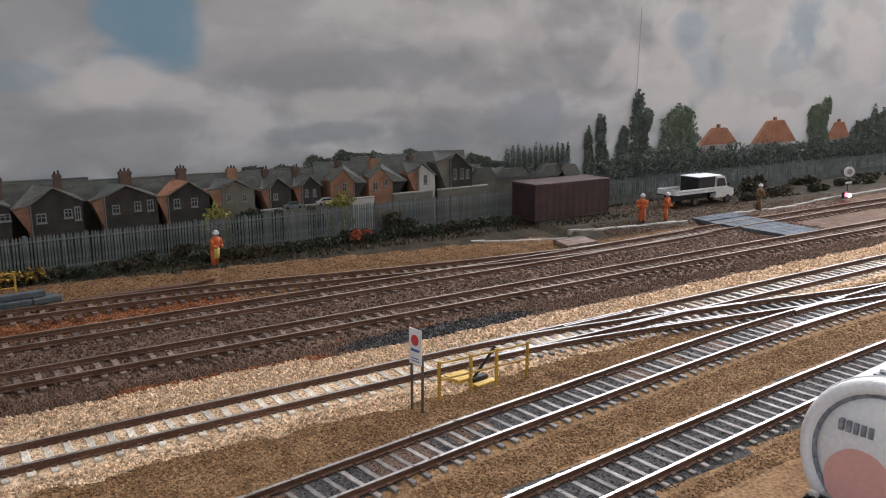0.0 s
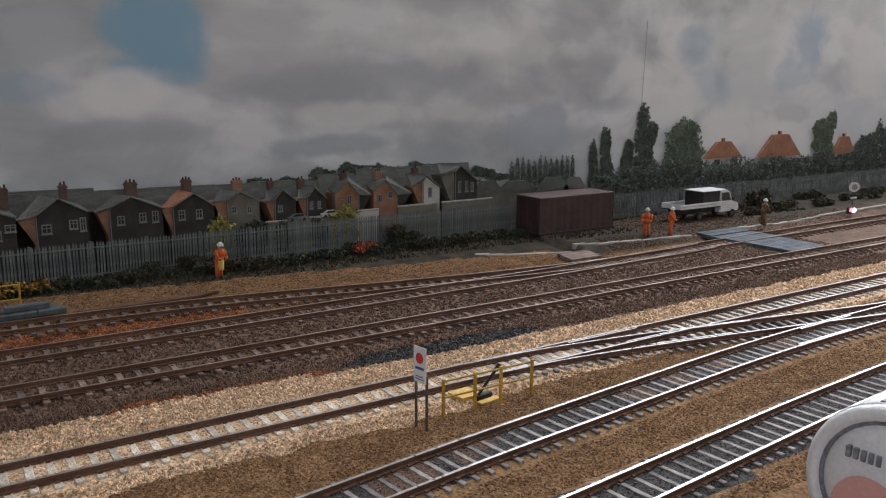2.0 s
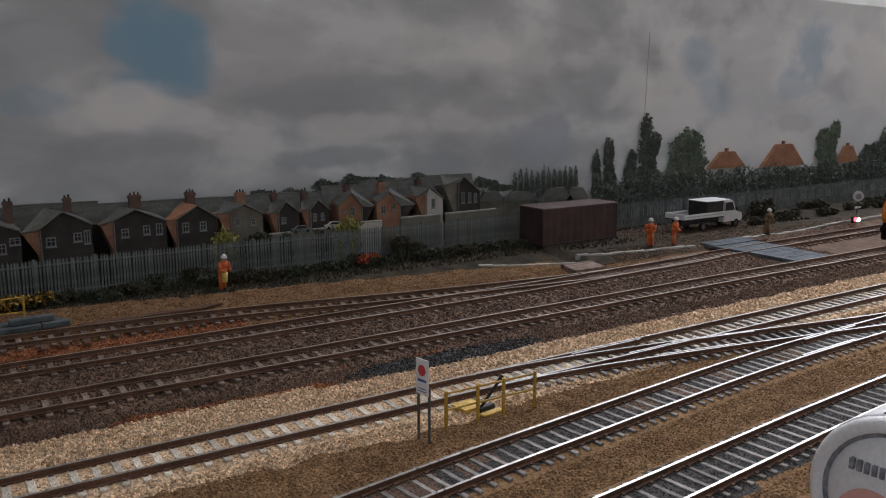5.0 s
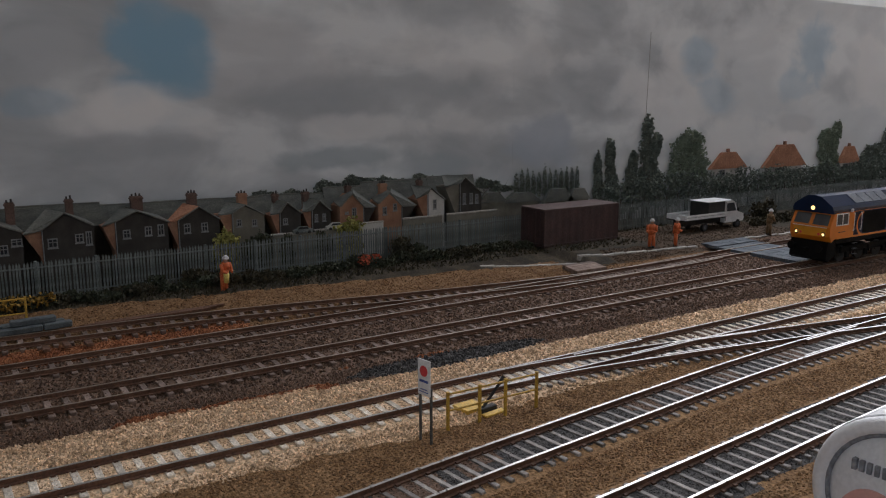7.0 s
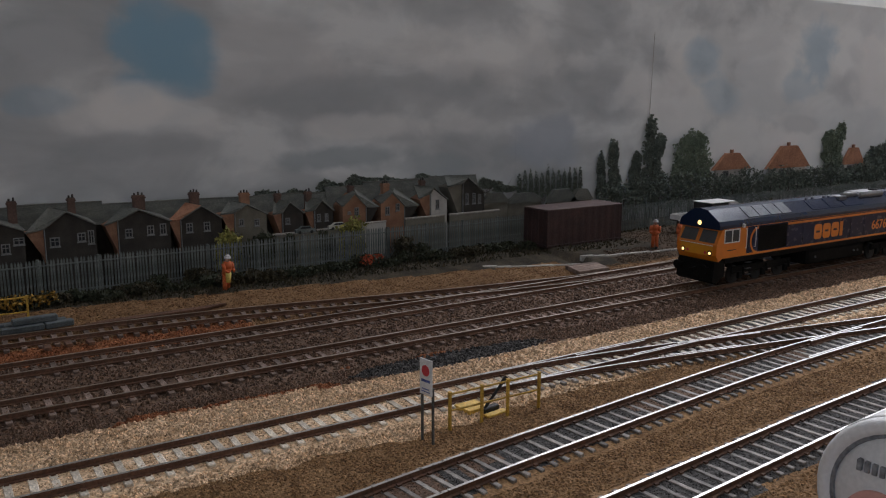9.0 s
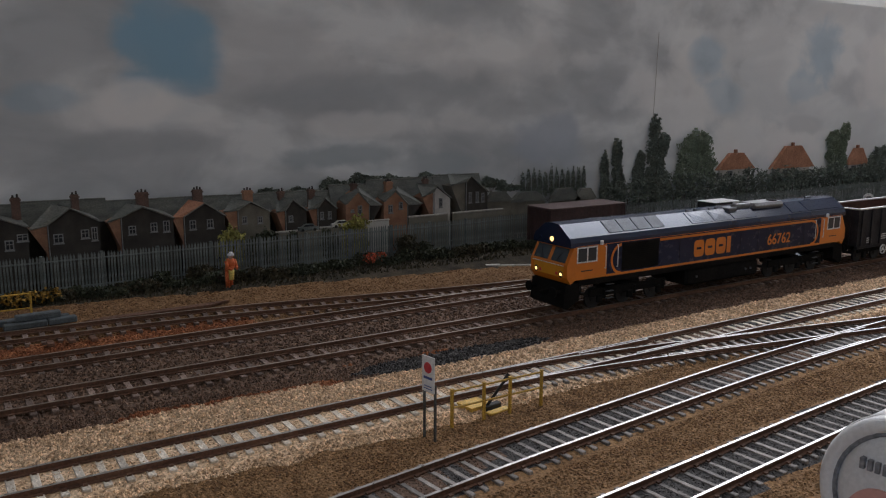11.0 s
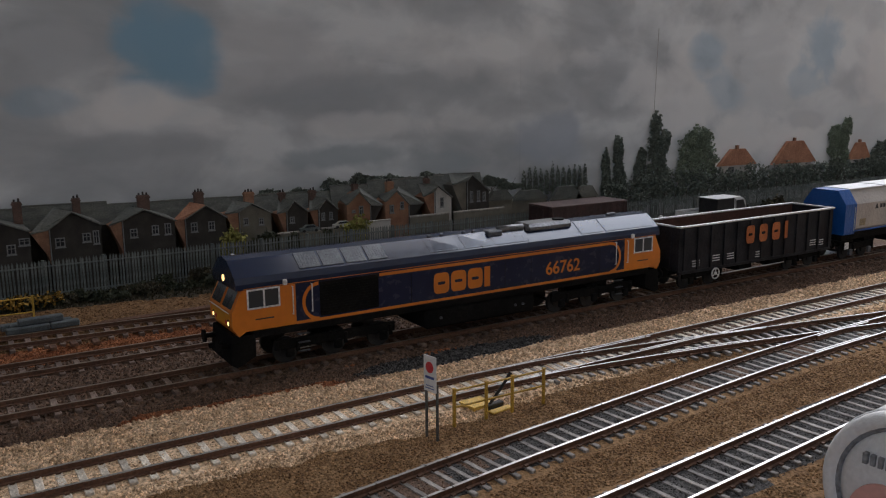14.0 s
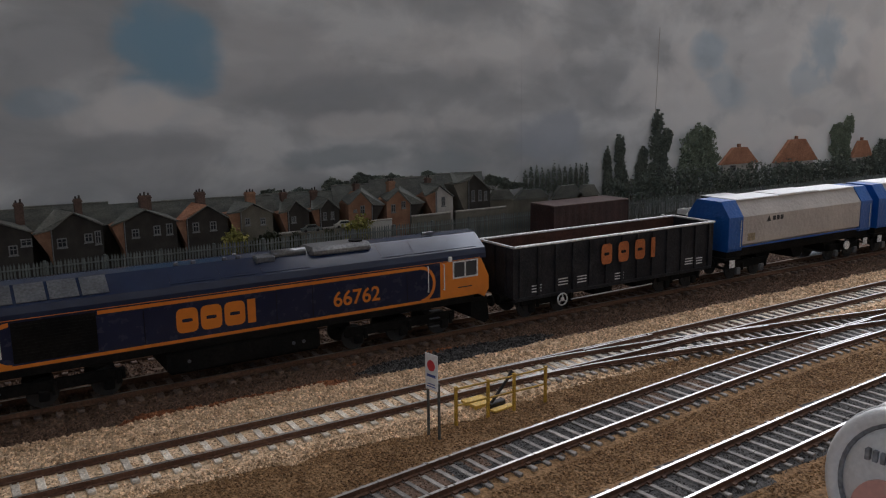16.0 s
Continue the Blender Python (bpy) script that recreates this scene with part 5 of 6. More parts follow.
def bush(x, y, w, h, material, label, flower=None, count=420, size=0.1):
    rng = random.Random(int(x * 37 + y))
    b = thing("bush", label, "bush", (x, y, height(x, y)), group="scrub along the fence")
    shapes = [(rng.uniform(-0.4, 0.4) * w, rng.uniform(-0.15, 0.15), h * rng.uniform(0.3, 0.5), w * rng.uniform(0.35, 0.5), 0.35, h * rng.uniform(0.4, 0.55)) for _ in range(3)]
    crown("foliage", b, rng, shapes, count, size, material)
    part("stem", rods(*[((0, 0, -0.05), (rng.uniform(-0.4, 0.4) * w, 0, h * 0.6)) for _ in range(4)], r=0.03, sides=5), BARK, b)
    if flower:
        crown("blossom", b, rng, [(s[0], s[1] - 0.15, s[2] + 0.12, s[3] * 0.9, s[4], s[5] * 0.8) for s in shapes], int(count * 0.5), size * 0.8, flower, "bright blossom")


rng_b = random.Random(9)
x = 5.2
while x < 34:
    tall = 0.45 + 0.5 * max(0, noise.noise((x * 0.5, 2.2, 0))) + rng_b.uniform(0, 0.25)
    bush(x, rng_b.uniform(41.6, 42.8), rng_b.uniform(0.9, 1.6), tall, LEAF_DARK if rng_b.random() < 0.65 else LEAF_BROWN, "low dark green scrub bush by the fence")
    x += rng_b.uniform(0.5, 0.9)
bush(23.8, 42.5, 1.7, 1.7, LEAF_BROWN, "tall brownish bush against the fence", None, 1100)
bush(25.0, 42.6, 1.2, 1.2, LEAF_DARK, "dark rounded bush against the fence", None, 600)
bush(22.0, 42.3, 1.5, 0.75, LEAF_DARK, "low bush with orange red flowers", FLOWER_RED, 480)
bush(11.6, 42.6, 1.5, 1.15, LEAF_BROWN, "brown rounded bush by the fence", None, 700)
bush(13.0, 42.5, 1.3, 0.8, LEAF_BROWN, "brown scrubby bush by the fence", None, 500)
bush(3.2, 41.9, 1.7, 0.85, LEAF_DARK, "gorse bush with yellow flowers", FLOWER_YELLOW, 600)
bush(4.3, 42.1, 1.3, 0.8, LEAF_DARK, "gorse bush with yellow flowers", FLOWER_YELLOW, 500)
for x, y, w, h, m in ((14.0, 43.95, 1.5, 3.2, LEAF_LIME), (15.6, 44.1, 1.7, 2.6, LEAF_DARK), (21.4, 43.95, 2.2, 3.1, LEAF_LIME), (19.9, 44.1, 1.3, 2.5, LEAF_DARK), (17.6, 44.05, 1.0, 2.4, LEAF_DARK)):
    bush(x, y, w, h, m, "lime yellow garden shrub behind the fence" if m is LEAF_LIME else "dark garden shrub behind the fence", None, 1800, 0.1)
x = 54.0
while x < 80:
    bush(x, rng_b.uniform(39.0, 42.5), rng_b.uniform(1.2, 2.2), rng_b.uniform(0.3, 0.8), LEAF_BROWN, "dry brown scrub beyond the yard", None, 320, 0.13)
    x += rng_b.uniform(0.8, 1.4)
bush(57.5, 41.6, 2.0, 1.6, LEAF_BROWN, "rusty brown bush beyond the yard", None, 700, 0.13)


def grass():
    """Low tufts and litter over the dark bank."""
    rng = random.Random(31)
    verts, faces = [], []
    for _ in range(7000):
        gx = rng.uniform(-1, 60)
        gy = rng.uniform(40.2, 43.2) if gx < 34 else rng.uniform(38.5, 43.0)
        if 40.5 < gx < 53 and gy < 42.5:
            continue
        if zone(gx, gy) != 6:
            continue
        p = Vector((gx, gy, height(gx, gy) - 0.02))
        a = rng.uniform(0, math.pi)
        w, h = rng.uniform(0.04, 0.1), rng.uniform(0.08, 0.26)
        d = Vector((math.cos(a), math.sin(a), 0)) * w
        n = len(verts)
        verts += [tuple(q * S) for q in (p - d, p + d, p + d * rng.uniform(-2, 2) + Vector((0, 0, h)))]
        faces.append((n, n + 1, n + 2))
    me = bpy.data.meshes.new("grass")
    me.from_pydata(verts, [], faces)
    me.materials.append(LEAF_BROWN)
    tagged(new("grass", me), "short dry grass and weeds on the dark bank", "grass", kind="stuff")


grass()

# lineside ------------------------------------------------------------------------------------------


def crossing():
    c = thing("track_crossing", "grey blue boarded crossing laid between the rails", "crossing", (0, 0, 0))
    for y0, y1, x0, x1 in ((29.52, 30.35, 44.5, 48.0), (30.4, 31.2, 44.5, 48.1), (31.25, 32.05, 44.5, 48.1), (32.1, 32.95, 44.5, 48.2), (33.25, 34.4, 44.4, 48.4), (34.62, 35.35, 44.3, 48.5), (35.4, 36.1, 44.3, 48.6), (36.15, 36.8, 44.4, 48.7)):
        z = -0.03 if y0 < 35.4 else 0.02
        n = 4
        for k in range(n):
            a, b = x0 + (x1 - x0) * k / n + 0.02, x0 + (x1 - x0) * (k + 1) / n - 0.02
            sh = (y1 - y0) * 0.03
            bm = bmesh.new()
            lo = [bm.verts.new(v) for v in ((a, y0, z - 0.2), (b, y0, z - 0.2), (b + sh, y1, z - 0.2), (a + sh, y1, z - 0.2))]
            hi = [bm.verts.new(v.co + Vector((0, 0, 0.22))) for v in lo]
            bm.faces.new(lo[::-1])
            bm.faces.new(hi)
            for i in range(4):
                bm.faces.new((lo[i], lo[(i + 1) % 4], hi[(i + 1) % 4], hi[i]))
            part("deck_board", bm, STEEL_BLUE, c)


crossing()


def kerb():
    k = thing("kerb", "dirty concrete edging along the cess", "kerb", kind="structure")
    stone = surface("pale_concrete_edging", (0.3, 0.28, 0.25), (0.46, 0.44, 0.4), 1.0, 0.08, 0.9, spread=0.3)
    line = [(27.9, 39.5), (30.5, 38.5), (33.7, 37.45), (38.0, 36.95), (42.0, 36.75), (44.2, 36.5)]
    line2 = [(48.9, 36.75), (54, 36.6), (59.9, 36.9), (69.7, 37.1), (84, 37.0)]
    for pts in (line, line2):
        st = smooth_line(pts, 0.9)
        for (p, d), (q, e) in zip(st, st[1:]):
            m = (p + q) / 2
            ob = part("kerb_stone", boxes((-0.445, -0.13, -0.35, 0.445, 0.13, 0.0), bevel=0.02), stone, k)
            ob.matrix_local = at(m.x, m.y, height(m.x, m.y) + 0.06, math.degrees(math.atan2(d.y, d.x)))
    p = thing("inspection_platform", "low weathered grey timber platform by the track", "platform", (32.6, 35.6, -0.25))
    for j in range(5):
        part("plank", boxes((-1.2 + 0.1 * j, -0.85 + j * 0.36, 0, 1.1 + 0.1 * j, -0.52 + j * 0.36, 0.24 + 0.01 * (j % 2)), bevel=0.02), SLEEPER_BROWN, p)
    s = thing("timber_stack", "spare rails and sleepers lying beside the siding", "sleeper", (8.0, 38.4, 0), 2)
    for j in range(3):
        part("rail_length", boxes((-3.0 + j * 0.5, -0.1 + j * 0.16, -0.25, 3.2 + j * 0.4, j * 0.16, -0.1), bevel=0.02), RAIL_SIDE, s)
    t = thing("trough_stack", "blue grey plastic cable troughing stacked by the siding", "cable trough", (3.5, 38.6, -0.05), 4)
    trough = surface("blue_grey_plastic", (0.06, 0.07, 0.074), (0.1, 0.115, 0.12), 0.6, 0.06, 0.7, spread=0.2)
    for j, (a, b, y, z) in enumerate(((-1.4, 0.3, -0.3, 0), (0.34, 1.5, -0.3, 0), (-1.2, 1.3, 0.15, 0), (-0.9, 0.9, -0.1, 0.28), (-1.5, -0.2, 0.55, 0))):
        part("trough", boxes((a, y - 0.2, z, b, y + 0.2, z + 0.27), bevel=0.04), trough, t)
    for j in range(3):
        o = thing("short_sleeper", "loose rusty brown sleeper end in the red ballast", "sleeper", (3.6 + j * 0.8, 35.6 + 0.12 * math.sin(j * 2.1), -0.22), 5 * math.sin(j), group="loose sleepers")
        part("timber", boxes((-0.13, -0.28, 0, 0.13, 0.28, 0.14), bevel=0.02), RAIL_SIDE, o)


kerb()


def parked_car(x, z, material, label):
    """A small parked car on the street behind the fence."""
    c = thing("parked_car", label, "car", (x, 44.05, z), group="cars behind the fence")
    part("plinth", boxes((-0.1, -0.05, -z + 0.1, 1.35, 0.25, 0.0)), BRICK_GREY, c, "low yard wall under the car")
    part("body", prism([(0, 0.06), (1.25, 0.06), (1.25, 0.22), (1.05, 0.27), (0.9, 0.4), (0.4, 0.42), (0.2, 0.27), (0, 0.24)], 0, 0.2), material, c)
    part("glass", prism([(0.28, 0.27), (0.98, 0.27), (0.87, 0.38), (0.42, 0.39)], -0.008, -0.002), PANE, c)
    for wx in (0.25, 1.0):
        part("wheel", rod(bmesh.new(), (wx, -0.02, 0.08), (wx, 0.06, 0.08), 0.09, 12), BLACK_IRON, c)


parked_car(20.0, 2.1, RENDER_WHITE, "small off-white parked car in the street")
parked_car(17.9, 2.05, FENCE_GREY, "small silver parked car in the street")


def railing(label, place, posts, height_, rails=True, turn=0.0, name="guard_rail"):
    g = thing(name, label, "railing", place, turn)
    for x in posts:
        bm = boxes((x - 0.045, -0.045, 0, x + 0.045, 0.045, height_), (x - 0.06, -0.06, height_, x + 0.06, 0.06, height_ + 0.03), bevel=0.01)
        part("post", bm, YELLOW, g)
    for z in (height_ * 0.53, height_ - 0.05):
        part("handrail", rods(((posts[0], 0, z), (posts[-1], 0, z)), r=0.035), YELLOW, g)
    return g


railing("yellow tubular guard rail round the points lever", (0, 20.08, -0.3), (12.95, 14.15, 15.17, 16.45), 1.24)
railing("yellow guard rail beside the far siding", (0, 39.4, -0.25), (0.2, 1.8, 3.35), 1.5)


def ground_frame():
    g = thing("points_lever", "yellow hand points lever plate with black lever", "lever", (14.7, 20.9, -0.28), 8)
    part("plate", prism([(-0.55, 0.0), (0.35, 0.0), (0.35, 0.1), (-0.55, 0.13)], -0.05, 0.7), YELLOW_PLATE, g, "yellow footplate")
    part("front_plate", boxes((-0.3, -0.68, 0.0, 0.6, -0.42, 0.08), bevel=0.02), YELLOW_PLATE, g, "yellow footplate")
    part("lever_box", boxes((-0.2, -0.36, 0, 0.5, -0.12, 0.2), bevel=0.03), BLACK_IRON, g)
    part("lever", rods(((-0.1, -0.25, 0.15), (0.75, -0.3, 0.95)), r=0.05), BLACK_IRON, g, "black iron lever")
    part("weight", rods(((0.68, -0.3, 0.88), (0.85, -0.31, 1.05)), r=0.08), BLACK_IRON, g)


ground_frame()


def notice():
    n = thing("notice_sign", "white notice board with a red disc on two posts", "sign", (11.93, 19.72, -0.3), 10)
    for y in (-0.24, 0.24):
        part("post", boxes((-0.035, y - 0.035, 0, 0.035, y + 0.035, 1.75), bevel=0.01), surface("grey_post_paint", (0.07, 0.07, 0.065), (0.12, 0.12, 0.11), 0.4, 0.05, 0.7), n)
    b = part("board", boxes((-0.075, -0.27, 1.5, -0.036, 0.27, 2.6), bevel=0.01), WHITE_PAINT, n, "white board")
    part("red_disc", rod(bmesh.new(), (-0.075, 0.0, 2.25), (-0.082, 0.0, 2.25), 0.17, 20), RED_PAINT, b, "red disc")
    part("legend", boxes((-0.08, -0.19, 1.9, -0.076, 0.19, 1.98), (-0.08, -0.16, 1.67, -0.076, 0.16, 1.7), (-0.08, -0.19, 1.59, -0.076, 0.19, 1.62)), BLUE_INK, b, "dark plain bars of writing")


notice()


def speed_board():
    n = thing("speed_sign", "round white speed sign with a grey rim on a post", "sign", (62.5, 36.5, 0.15))
    part("post", rods(((0, 0, -0.35), (0, 0, 2.4)), r=0.05), GRILLE, n)
    d = part("disc", rod(bmesh.new(), (0.0, -0.02, 1.9), (-0.06, -0.09, 1.9), 0.4, 28), HANDRAIL, n, "white disc")
    d2 = part("dark_ring", rod(bmesh.new(), (-0.06, -0.09, 1.9), (-0.07, -0.1, 1.9), 0.22, 24), surface("grey_sign_centre", (0.2, 0.2, 0.2), (0.28, 0.28, 0.28), 1, 0.1, 0.6), d, "grey centre")
    part("name_plate", boxes((-0.4, -0.08, 0.95, 0.4, -0.04, 1.1)), HANDRAIL, n)
    g = thing("ground_signal", "small ground signal showing one red and one white light", "signal", (61.9, 36.2, 0.0))
    part("case", boxes((-0.42, -0.1, 0, 0.42, 0.15, 0.55), bevel=0.05), BLACK_IRON, g)
    part("red_light", rod(bmesh.new(), (-0.2, -0.1, 0.32), (-0.25, -0.17, 0.32), 0.15, 14), glow("red_signal_light", (1.0, 0.06, 0.08), 4), g, "glowing red lens")
    part("white_light", rod(bmesh.new(), (0.22, -0.1, 0.26), (0.17, -0.17, 0.26), 0.16, 14), glow("white_signal_light", (1.0, 0.95, 0.95), 5), g, "glowing white lens")
    m = thing("radio_mast", "thin distant grey radio mast", "mast", (49.2, 46.9, 7.8))
    part("pole", rods(((0, 0, 0), (0.2, 0, 7.0)), r=0.018, sides=5), CONCRETE, m)


speed_board()


def dropside_truck():
    v = thing("dropside_truck", "white dropside truck parked in the yard", "truck", (45.6, 40.1, 0.2))
    v.matrix_world = v.matrix_world @ Matrix.Diagonal((0.82, 0.86, 0.87, 1))
    white, dark = WHITE_PAINT, BLACK_IRON
    bed = part("bed", boxes((0.0, -1.05, 1.0, 5.2, 1.05, 1.1), bevel=0.02), dark, v, "dark load bed")
    for y0, y1 in ((-1.08, -1.02), (1.02, 1.08)):
        part("dropside", boxes((0, y0, 1.1, 5.2, y1, 1.5), bevel=0.015), white, bed, "white dropside")
        part("side_groove", boxes((0.1, y0 - 0.004, 1.3, 5.1, y0 - 0.001, 1.33)), GRILLE, bed)
    part("tailgate", boxes((-0.06, -1.02, 1.1, 0.0, 1.02, 1.52), bevel=0.015), white, bed, "white tailgate")
    part("tool_box", boxes((2.9, -1.0, 1.1, 5.15, 1.0, 2.4), bevel=0.05), dark, bed, "black covered crew box")
    part("box_lid", boxes((2.85, -1.02, 2.4, 5.2, 1.02, 2.45), bevel=0.015), white, bed, "white lid")
    part("chassis", boxes((0.2, -0.5, 0.55, 7.0, 0.5, 1.0), bevel=0.03), dark, v)
    cab_ = part("cab", prism([(5.2, 0.55), (7.7, 0.55), (7.85, 0.8), (7.75, 1.2), (6.95, 1.42), (6.45, 2.28), (6.1, 2.42), (5.2, 2.42)], -0.98, 0.98), white, v, "white crew cab")
    part("roof_panel", boxes((5.2, -0.9, 2.42, 6.1, 0.9, 2.46), bevel=0.015), white, cab_)
    for y0, y1 in ((-1.0, -0.985), (0.985, 1.0)):
        part("side_window", prism([(5.4, 1.5), (6.7, 1.5), (6.35, 2.2), (5.4, 2.2)], y0, y1), CAB_GLASS, cab_, "dark cab window")
        part("door_line", boxes((5.26, y0, 0.7, 5.3, y1, 2.3)), GRILLE, cab_)
    part("windscreen", prism([(6.98, 1.44), (7.03, 1.46), (6.52, 2.3), (6.47, 2.28)], -0.85, 0.85), CAB_GLASS, cab_)
    part("bumper", boxes((7.7, -0.95, 0.5, 7.92, 0.95, 0.8), bevel=0.04), dark, v)
    for s in (-1, 1):
        part("headlight", boxes((7.6, s * 0.75 - 0.15, 0.95, 7.8, s * 0.75 + 0.15, 1.15), bevel=0.03), CHROME, v)
        part("wing_mirror", boxes((6.75, min(s * 1.0, s * 1.2), 1.5, 6.85, max(s * 1.0, s * 1.2), 1.75), bevel=0.02), dark, v)
        for x in (2.6, 7.0):
            w = part("wheel", rod(bmesh.new(), (x, s * 0.75, 0.36), (x, s * 0.99, 0.36), 0.36, 20), dark, v, "black tyre")
            part("hub", rod(bmesh.new(), (x, s * 0.985, 0.36), (x, s * 1.0, 0.36), 0.19, 14), GRILLE, w)


dropside_truck()

# model workmen ----------------------------------------------------------------------------------------
HI_VIS = surface("orange_painted_overalls", (0.5, 0.1, 0.025), (0.62, 0.15, 0.04), 0.3, 0.05, 0.7)
DRAB = surface("drab_painted_overalls", (0.13, 0.085, 0.04), (0.22, 0.12, 0.05), 0.3, 0.05, 0.75)
SKIN = surface("painted_face", (0.4, 0.24, 0.17), (0.48, 0.3, 0.22), 0.3, 0.05, 0.7)
VEST_YELLOW = surface("yellow_painted_vest", (0.6, 0.45, 0.1), (0.7, 0.55, 0.15), 0.3, 0.05, 0.7)


def figurine(x, y, z, turn, overall, label, bend=0.0, vest=None):
    """A small painted figure in one plain mesh."""
    bm = bmesh.new()

    def limb(a, b, r, r2, index):
        before = set(bm.faces)
        rod(bm, a, b, r, 8, r2)
        for f in set(bm.faces) - before:
            f.material_index = index

    for s in (-1, 1):
        limb((s * 0.13, 0.02 * s, 0.0), (s * 0.1, 0, 0.85), 0.11, 0.13, 0)
        limb((s * 0.13, -0.1, 0.0), (s * 0.13, 0.12, 0.06), 0.09, 0.07, 3)
        limb((s * 0.27, -bend * 0.5, 1.42), (s * 0.3, -bend * 0.5 - 0.12, 1.05), 0.1, 0.085, 0)
        limb((s * 0.3, -bend * 0.5 - 0.12, 1.06), (s * 0.16, -0.32 - bend * 0.5, 0.98), 0.08, 0.06, 0)
    limb((0, 0, 0.8), (0, -bend * 0.5, 1.2), 0.22, 0.24, 0)
    limb((0, -bend * 0.5, 1.15), (0, -bend * 0.6, 1.5), 0.25, 0.19, 0)
    if vest:
        limb((-0.12, -0.3, 0.45), (-0.12, -0.32, 0.95), 0.13, 0.15, 1)
    limb((0, -bend * 0.6, 1.48), (0, -bend * 0.7, 1.75), 0.1, 0.11, 2)
    limb((0, -bend * 0.7, 1.68), (0, -bend * 0.75, 1.76), 0.18, 0.16, 4)
    limb((0, -bend * 0.75, 1.76), (0, -bend * 0.75, 1.86), 0.16, 0.07, 4)
    ob = new("workman_figurine", mesh_of(bm, overall, vest or overall, SKIN, BLACK_IRON, WHITE_PAINT, smooth=True))
    ob.matrix_world = at(x, y, z, turn)
    return tagged(ob, label, "figurine", "model workmen")


figurine(12.75, 41.0, 0.03, 25, HI_VIS, "small painted workman figure in orange with a yellow vest", 0.25, VEST_YELLOW)
figurine(40.15, 37.3, 0.15, -60, HI_VIS, "small painted workman figure in orange standing by the yard")
figurine(42.1, 37.0, 0.1, 40, HI_VIS, "small painted workman figure in orange turned to his mate", 0.1)
figurine(51.0, 36.3, 0.1, 70, DRAB, "small painted workman figure in drab clothes walking", 0.12)

# tank wagon at the front ------------------------------------------------------------------------------
MARK_GREY = surface("grey_print_and_groove_shade", (0.2, 0.21, 0.23), (0.3, 0.31, 0.33), 0.5, 0.1, 0.6)
TANK_WHITE = surface("off_white_tank_paint", (0.84, 0.85, 0.86), (0.9, 0.9, 0.9), 1.0, 0.1, 0.45, grain=0.06)


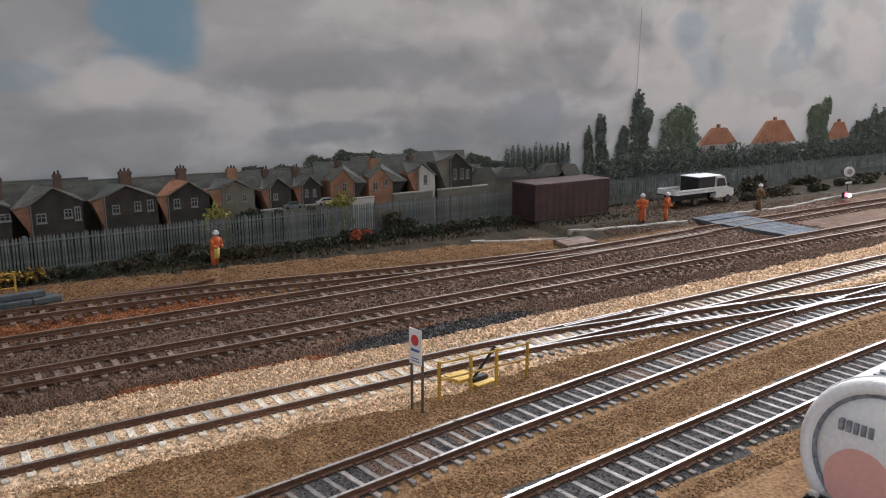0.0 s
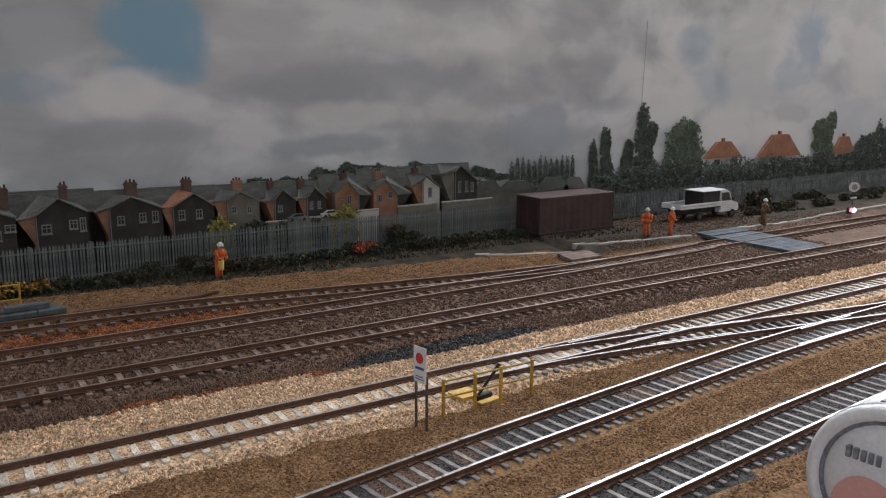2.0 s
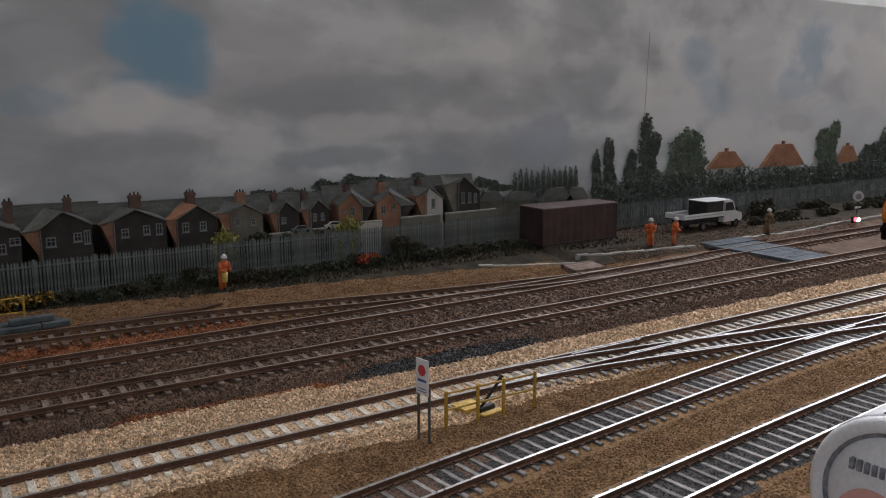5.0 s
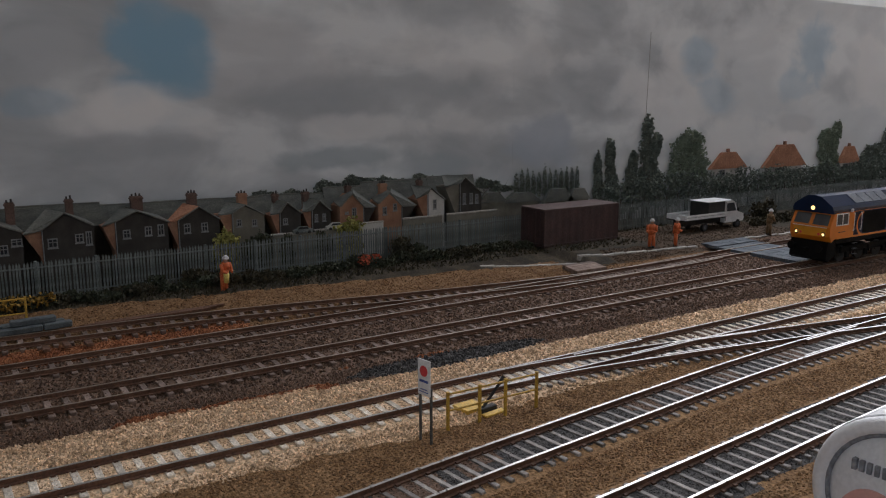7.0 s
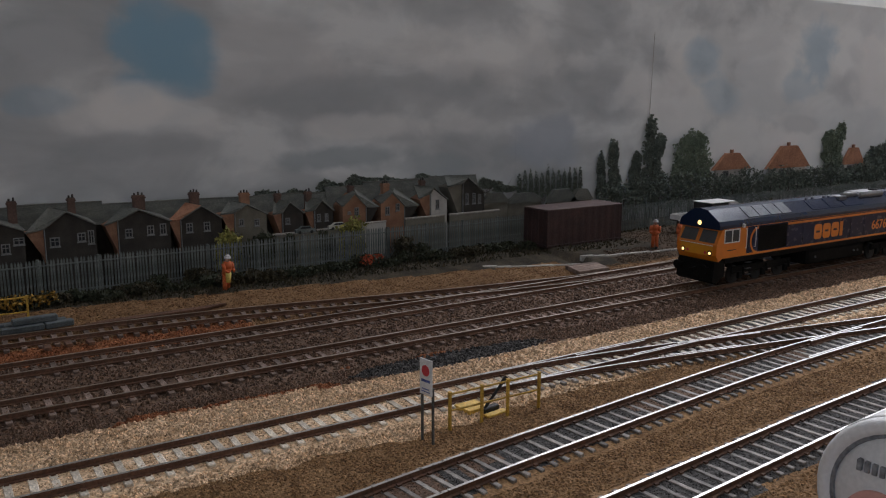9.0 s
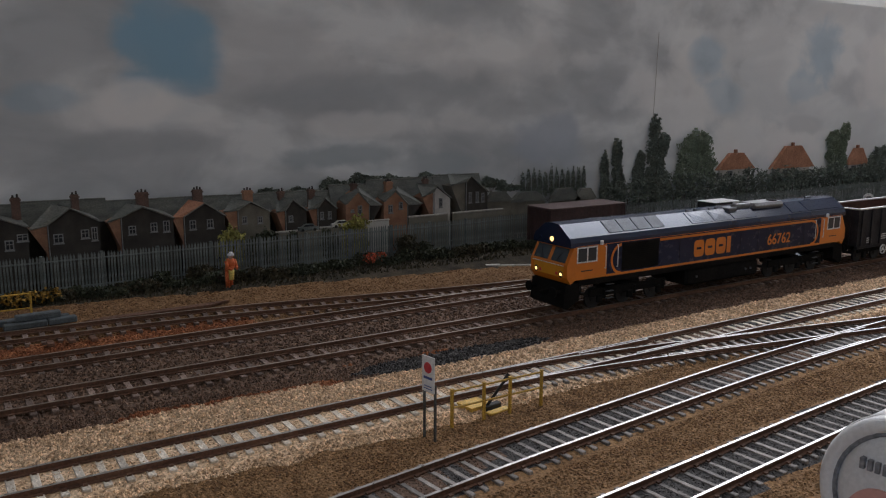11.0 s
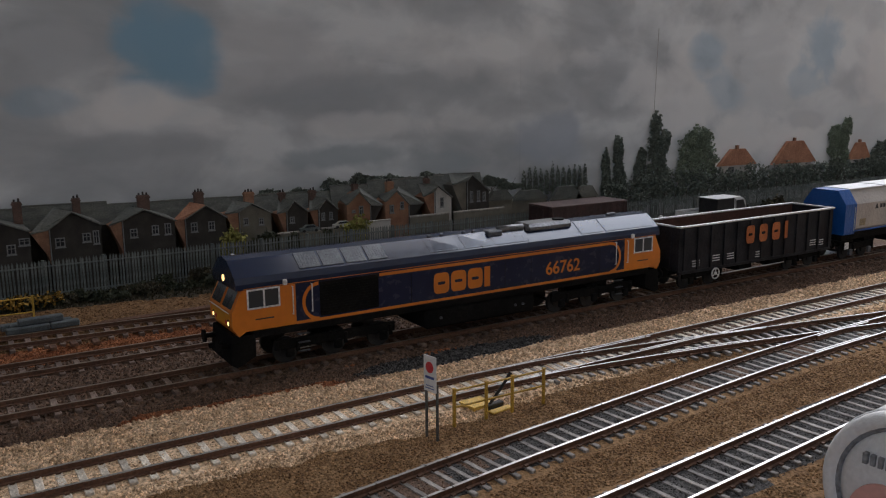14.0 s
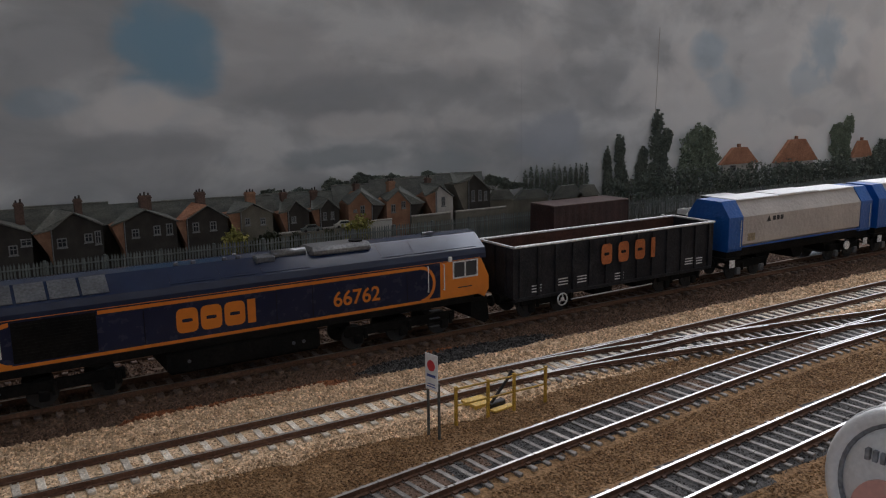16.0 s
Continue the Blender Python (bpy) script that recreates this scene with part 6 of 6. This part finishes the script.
def tank_wagon():
    w = thing("tank_wagon", "off-white tank wagon with a red disc on its end", "wagon", (15.1, 7.65, 0), 5)
    R, zc, L = 1.76, 1.98, 13.0
    n = 40
    prof = [(0.02, 0.0), (0.03, 0.4), (0.06, 0.75), (0.12, 1.08), (0.22, 1.28), (0.36, 1.38), (0.36, 1.42), (0.2, 1.48), (0.16, 1.56), (0.2, 1.68), (0.34, R), (L - 0.5, R), (L, 0.6), (L, 0)]
    bm = bmesh.new()
    rings = []
    for xx, rr in prof:
        rings.append([bm.verts.new((xx, rr * math.cos(2 * math.pi * k / n), zc + rr * math.sin(2 * math.pi * k / n))) for k in range(n)] if rr else [bm.verts.new((xx, 0, zc))])
    for a, b in zip(rings, rings[1:]):
        for k in range(n):
            j = (k + 1) % n
            if len(a) == 1:
                bm.faces.new((a[0], b[k], b[j]))
            elif len(b) == 1:
                bm.faces.new((a[k], b[0], a[j]))
            else:
                bm.faces.new((a[k], b[k], b[j], a[j]))
    bmesh.ops.recalc_face_normals(bm, faces=bm.faces)
    tank = part("tank", bm, TANK_WHITE, w, "off-white tank barrel", smooth=True)
    for xx in (0.5, 3.5, 7.0, 11.2):
        ring = bmesh.new()
        for k in range(n):
            a, b = 2 * math.pi * k / n, 2 * math.pi * (k + 1) / n
            rod(ring, (xx, R * math.cos(a), zc + R * math.sin(a)), (xx, R * math.cos(b), zc + R * math.sin(b)), 0.03, 5)
        part("band", ring, TANK_WHITE, tank)
    # Grey ring added inside the groove to darken it like shade.
    groove = bmesh.new()
    for k in range(n):
        a, b = 2 * math.pi * k / n, 2 * math.pi * (k + 1) / n
        rod(groove, (0.31, 1.42 * math.cos(a), zc + 1.42 * math.sin(a)), (0.31, 1.42 * math.cos(b), zc + 1.42 * math.sin(b)), 0.055, 6)
    part("end_seam", groove, MARK_GREY, tank, "grey ring shading the groove round the tank end")
    part("end_number", boxes(*[(0.01, 0.44 - k * 0.15, zc + 0.58, 0.16, 0.53 - k * 0.15, zc + 0.8) for k in range(-2, 3)]), MARK_GREY, tank, "plain dark bars of a number")
    part("warning_disc", rod(bmesh.new(), (0.16, 0.32, zc - 0.42), (-0.02, 0.32, zc - 0.42), 0.7, 40), surface("pale_red_disc", (0.76, 0.4, 0.35), (0.82, 0.46, 0.4), 2.5, 0.1, 0.5, grain=0.05, bump=0.05), tank, "pale red end disc")
    part("walkway", boxes((0.7, -0.45, zc + R - 0.02, L - 0.6, 0.45, zc + R + 0.06), bevel=0.02), TANK_WHITE, w, "pale roof walkway")
    part("walkway_bracket", boxes((0.55, -0.5, zc + R - 0.22, 0.9, 0.5, zc + R - 0.02), bevel=0.02), GRILLE, w)
    part("solebar", boxes((0, -1.1, 0.8, L, 1.1, 1.0), bevel=0.02), TANK_WHITE, w)
    part("headstock", boxes((-0.25, -1.25, 0.75, 0, 1.25, 1.05), bevel=0.03), GRILLE, w)
    for s in (-1, 1):
        part("lamp_iron", boxes((-0.32, s * 1.05 - 0.09, 1.05, -0.2, s * 1.05 + 0.09, 1.2), bevel=0.02), WHITE_PAINT, w)
    buffers(w, -0.25, -1)
    buffers(w, L, 1)
    bogie(w, 2.0, 0.95, 2)
    bogie(w, L - 2.0, 0.95, 2)


tank_wagon()


# movement --------------------------------------------------------------------------------------
def motions():
    """The train rolls steadily from the far right towards the left; its wheels turn with it."""
    for vehicle, offset in TRAIN:
        rows = []
        for k in range(81):
            t = k * 0.2
            rows.append((t, at(6.3 + TRAIN_SPEED * (14.5 - t) + offset, 28.85, 0)))
        walk(vehicle, rows)
        for b in vehicle.children:
            for w in b.children:
                if "rolls" in w:
                    r, place = w["rolls"], w.location.copy()
                    turns = [(k * 0.1, Matrix.Translation(place) @ pose(0, 0, 0, 0, -math.degrees(TRAIN_SPEED * k * 0.1 / r), 0)) for k in range(161)]
                    walk(w, turns)


motions()
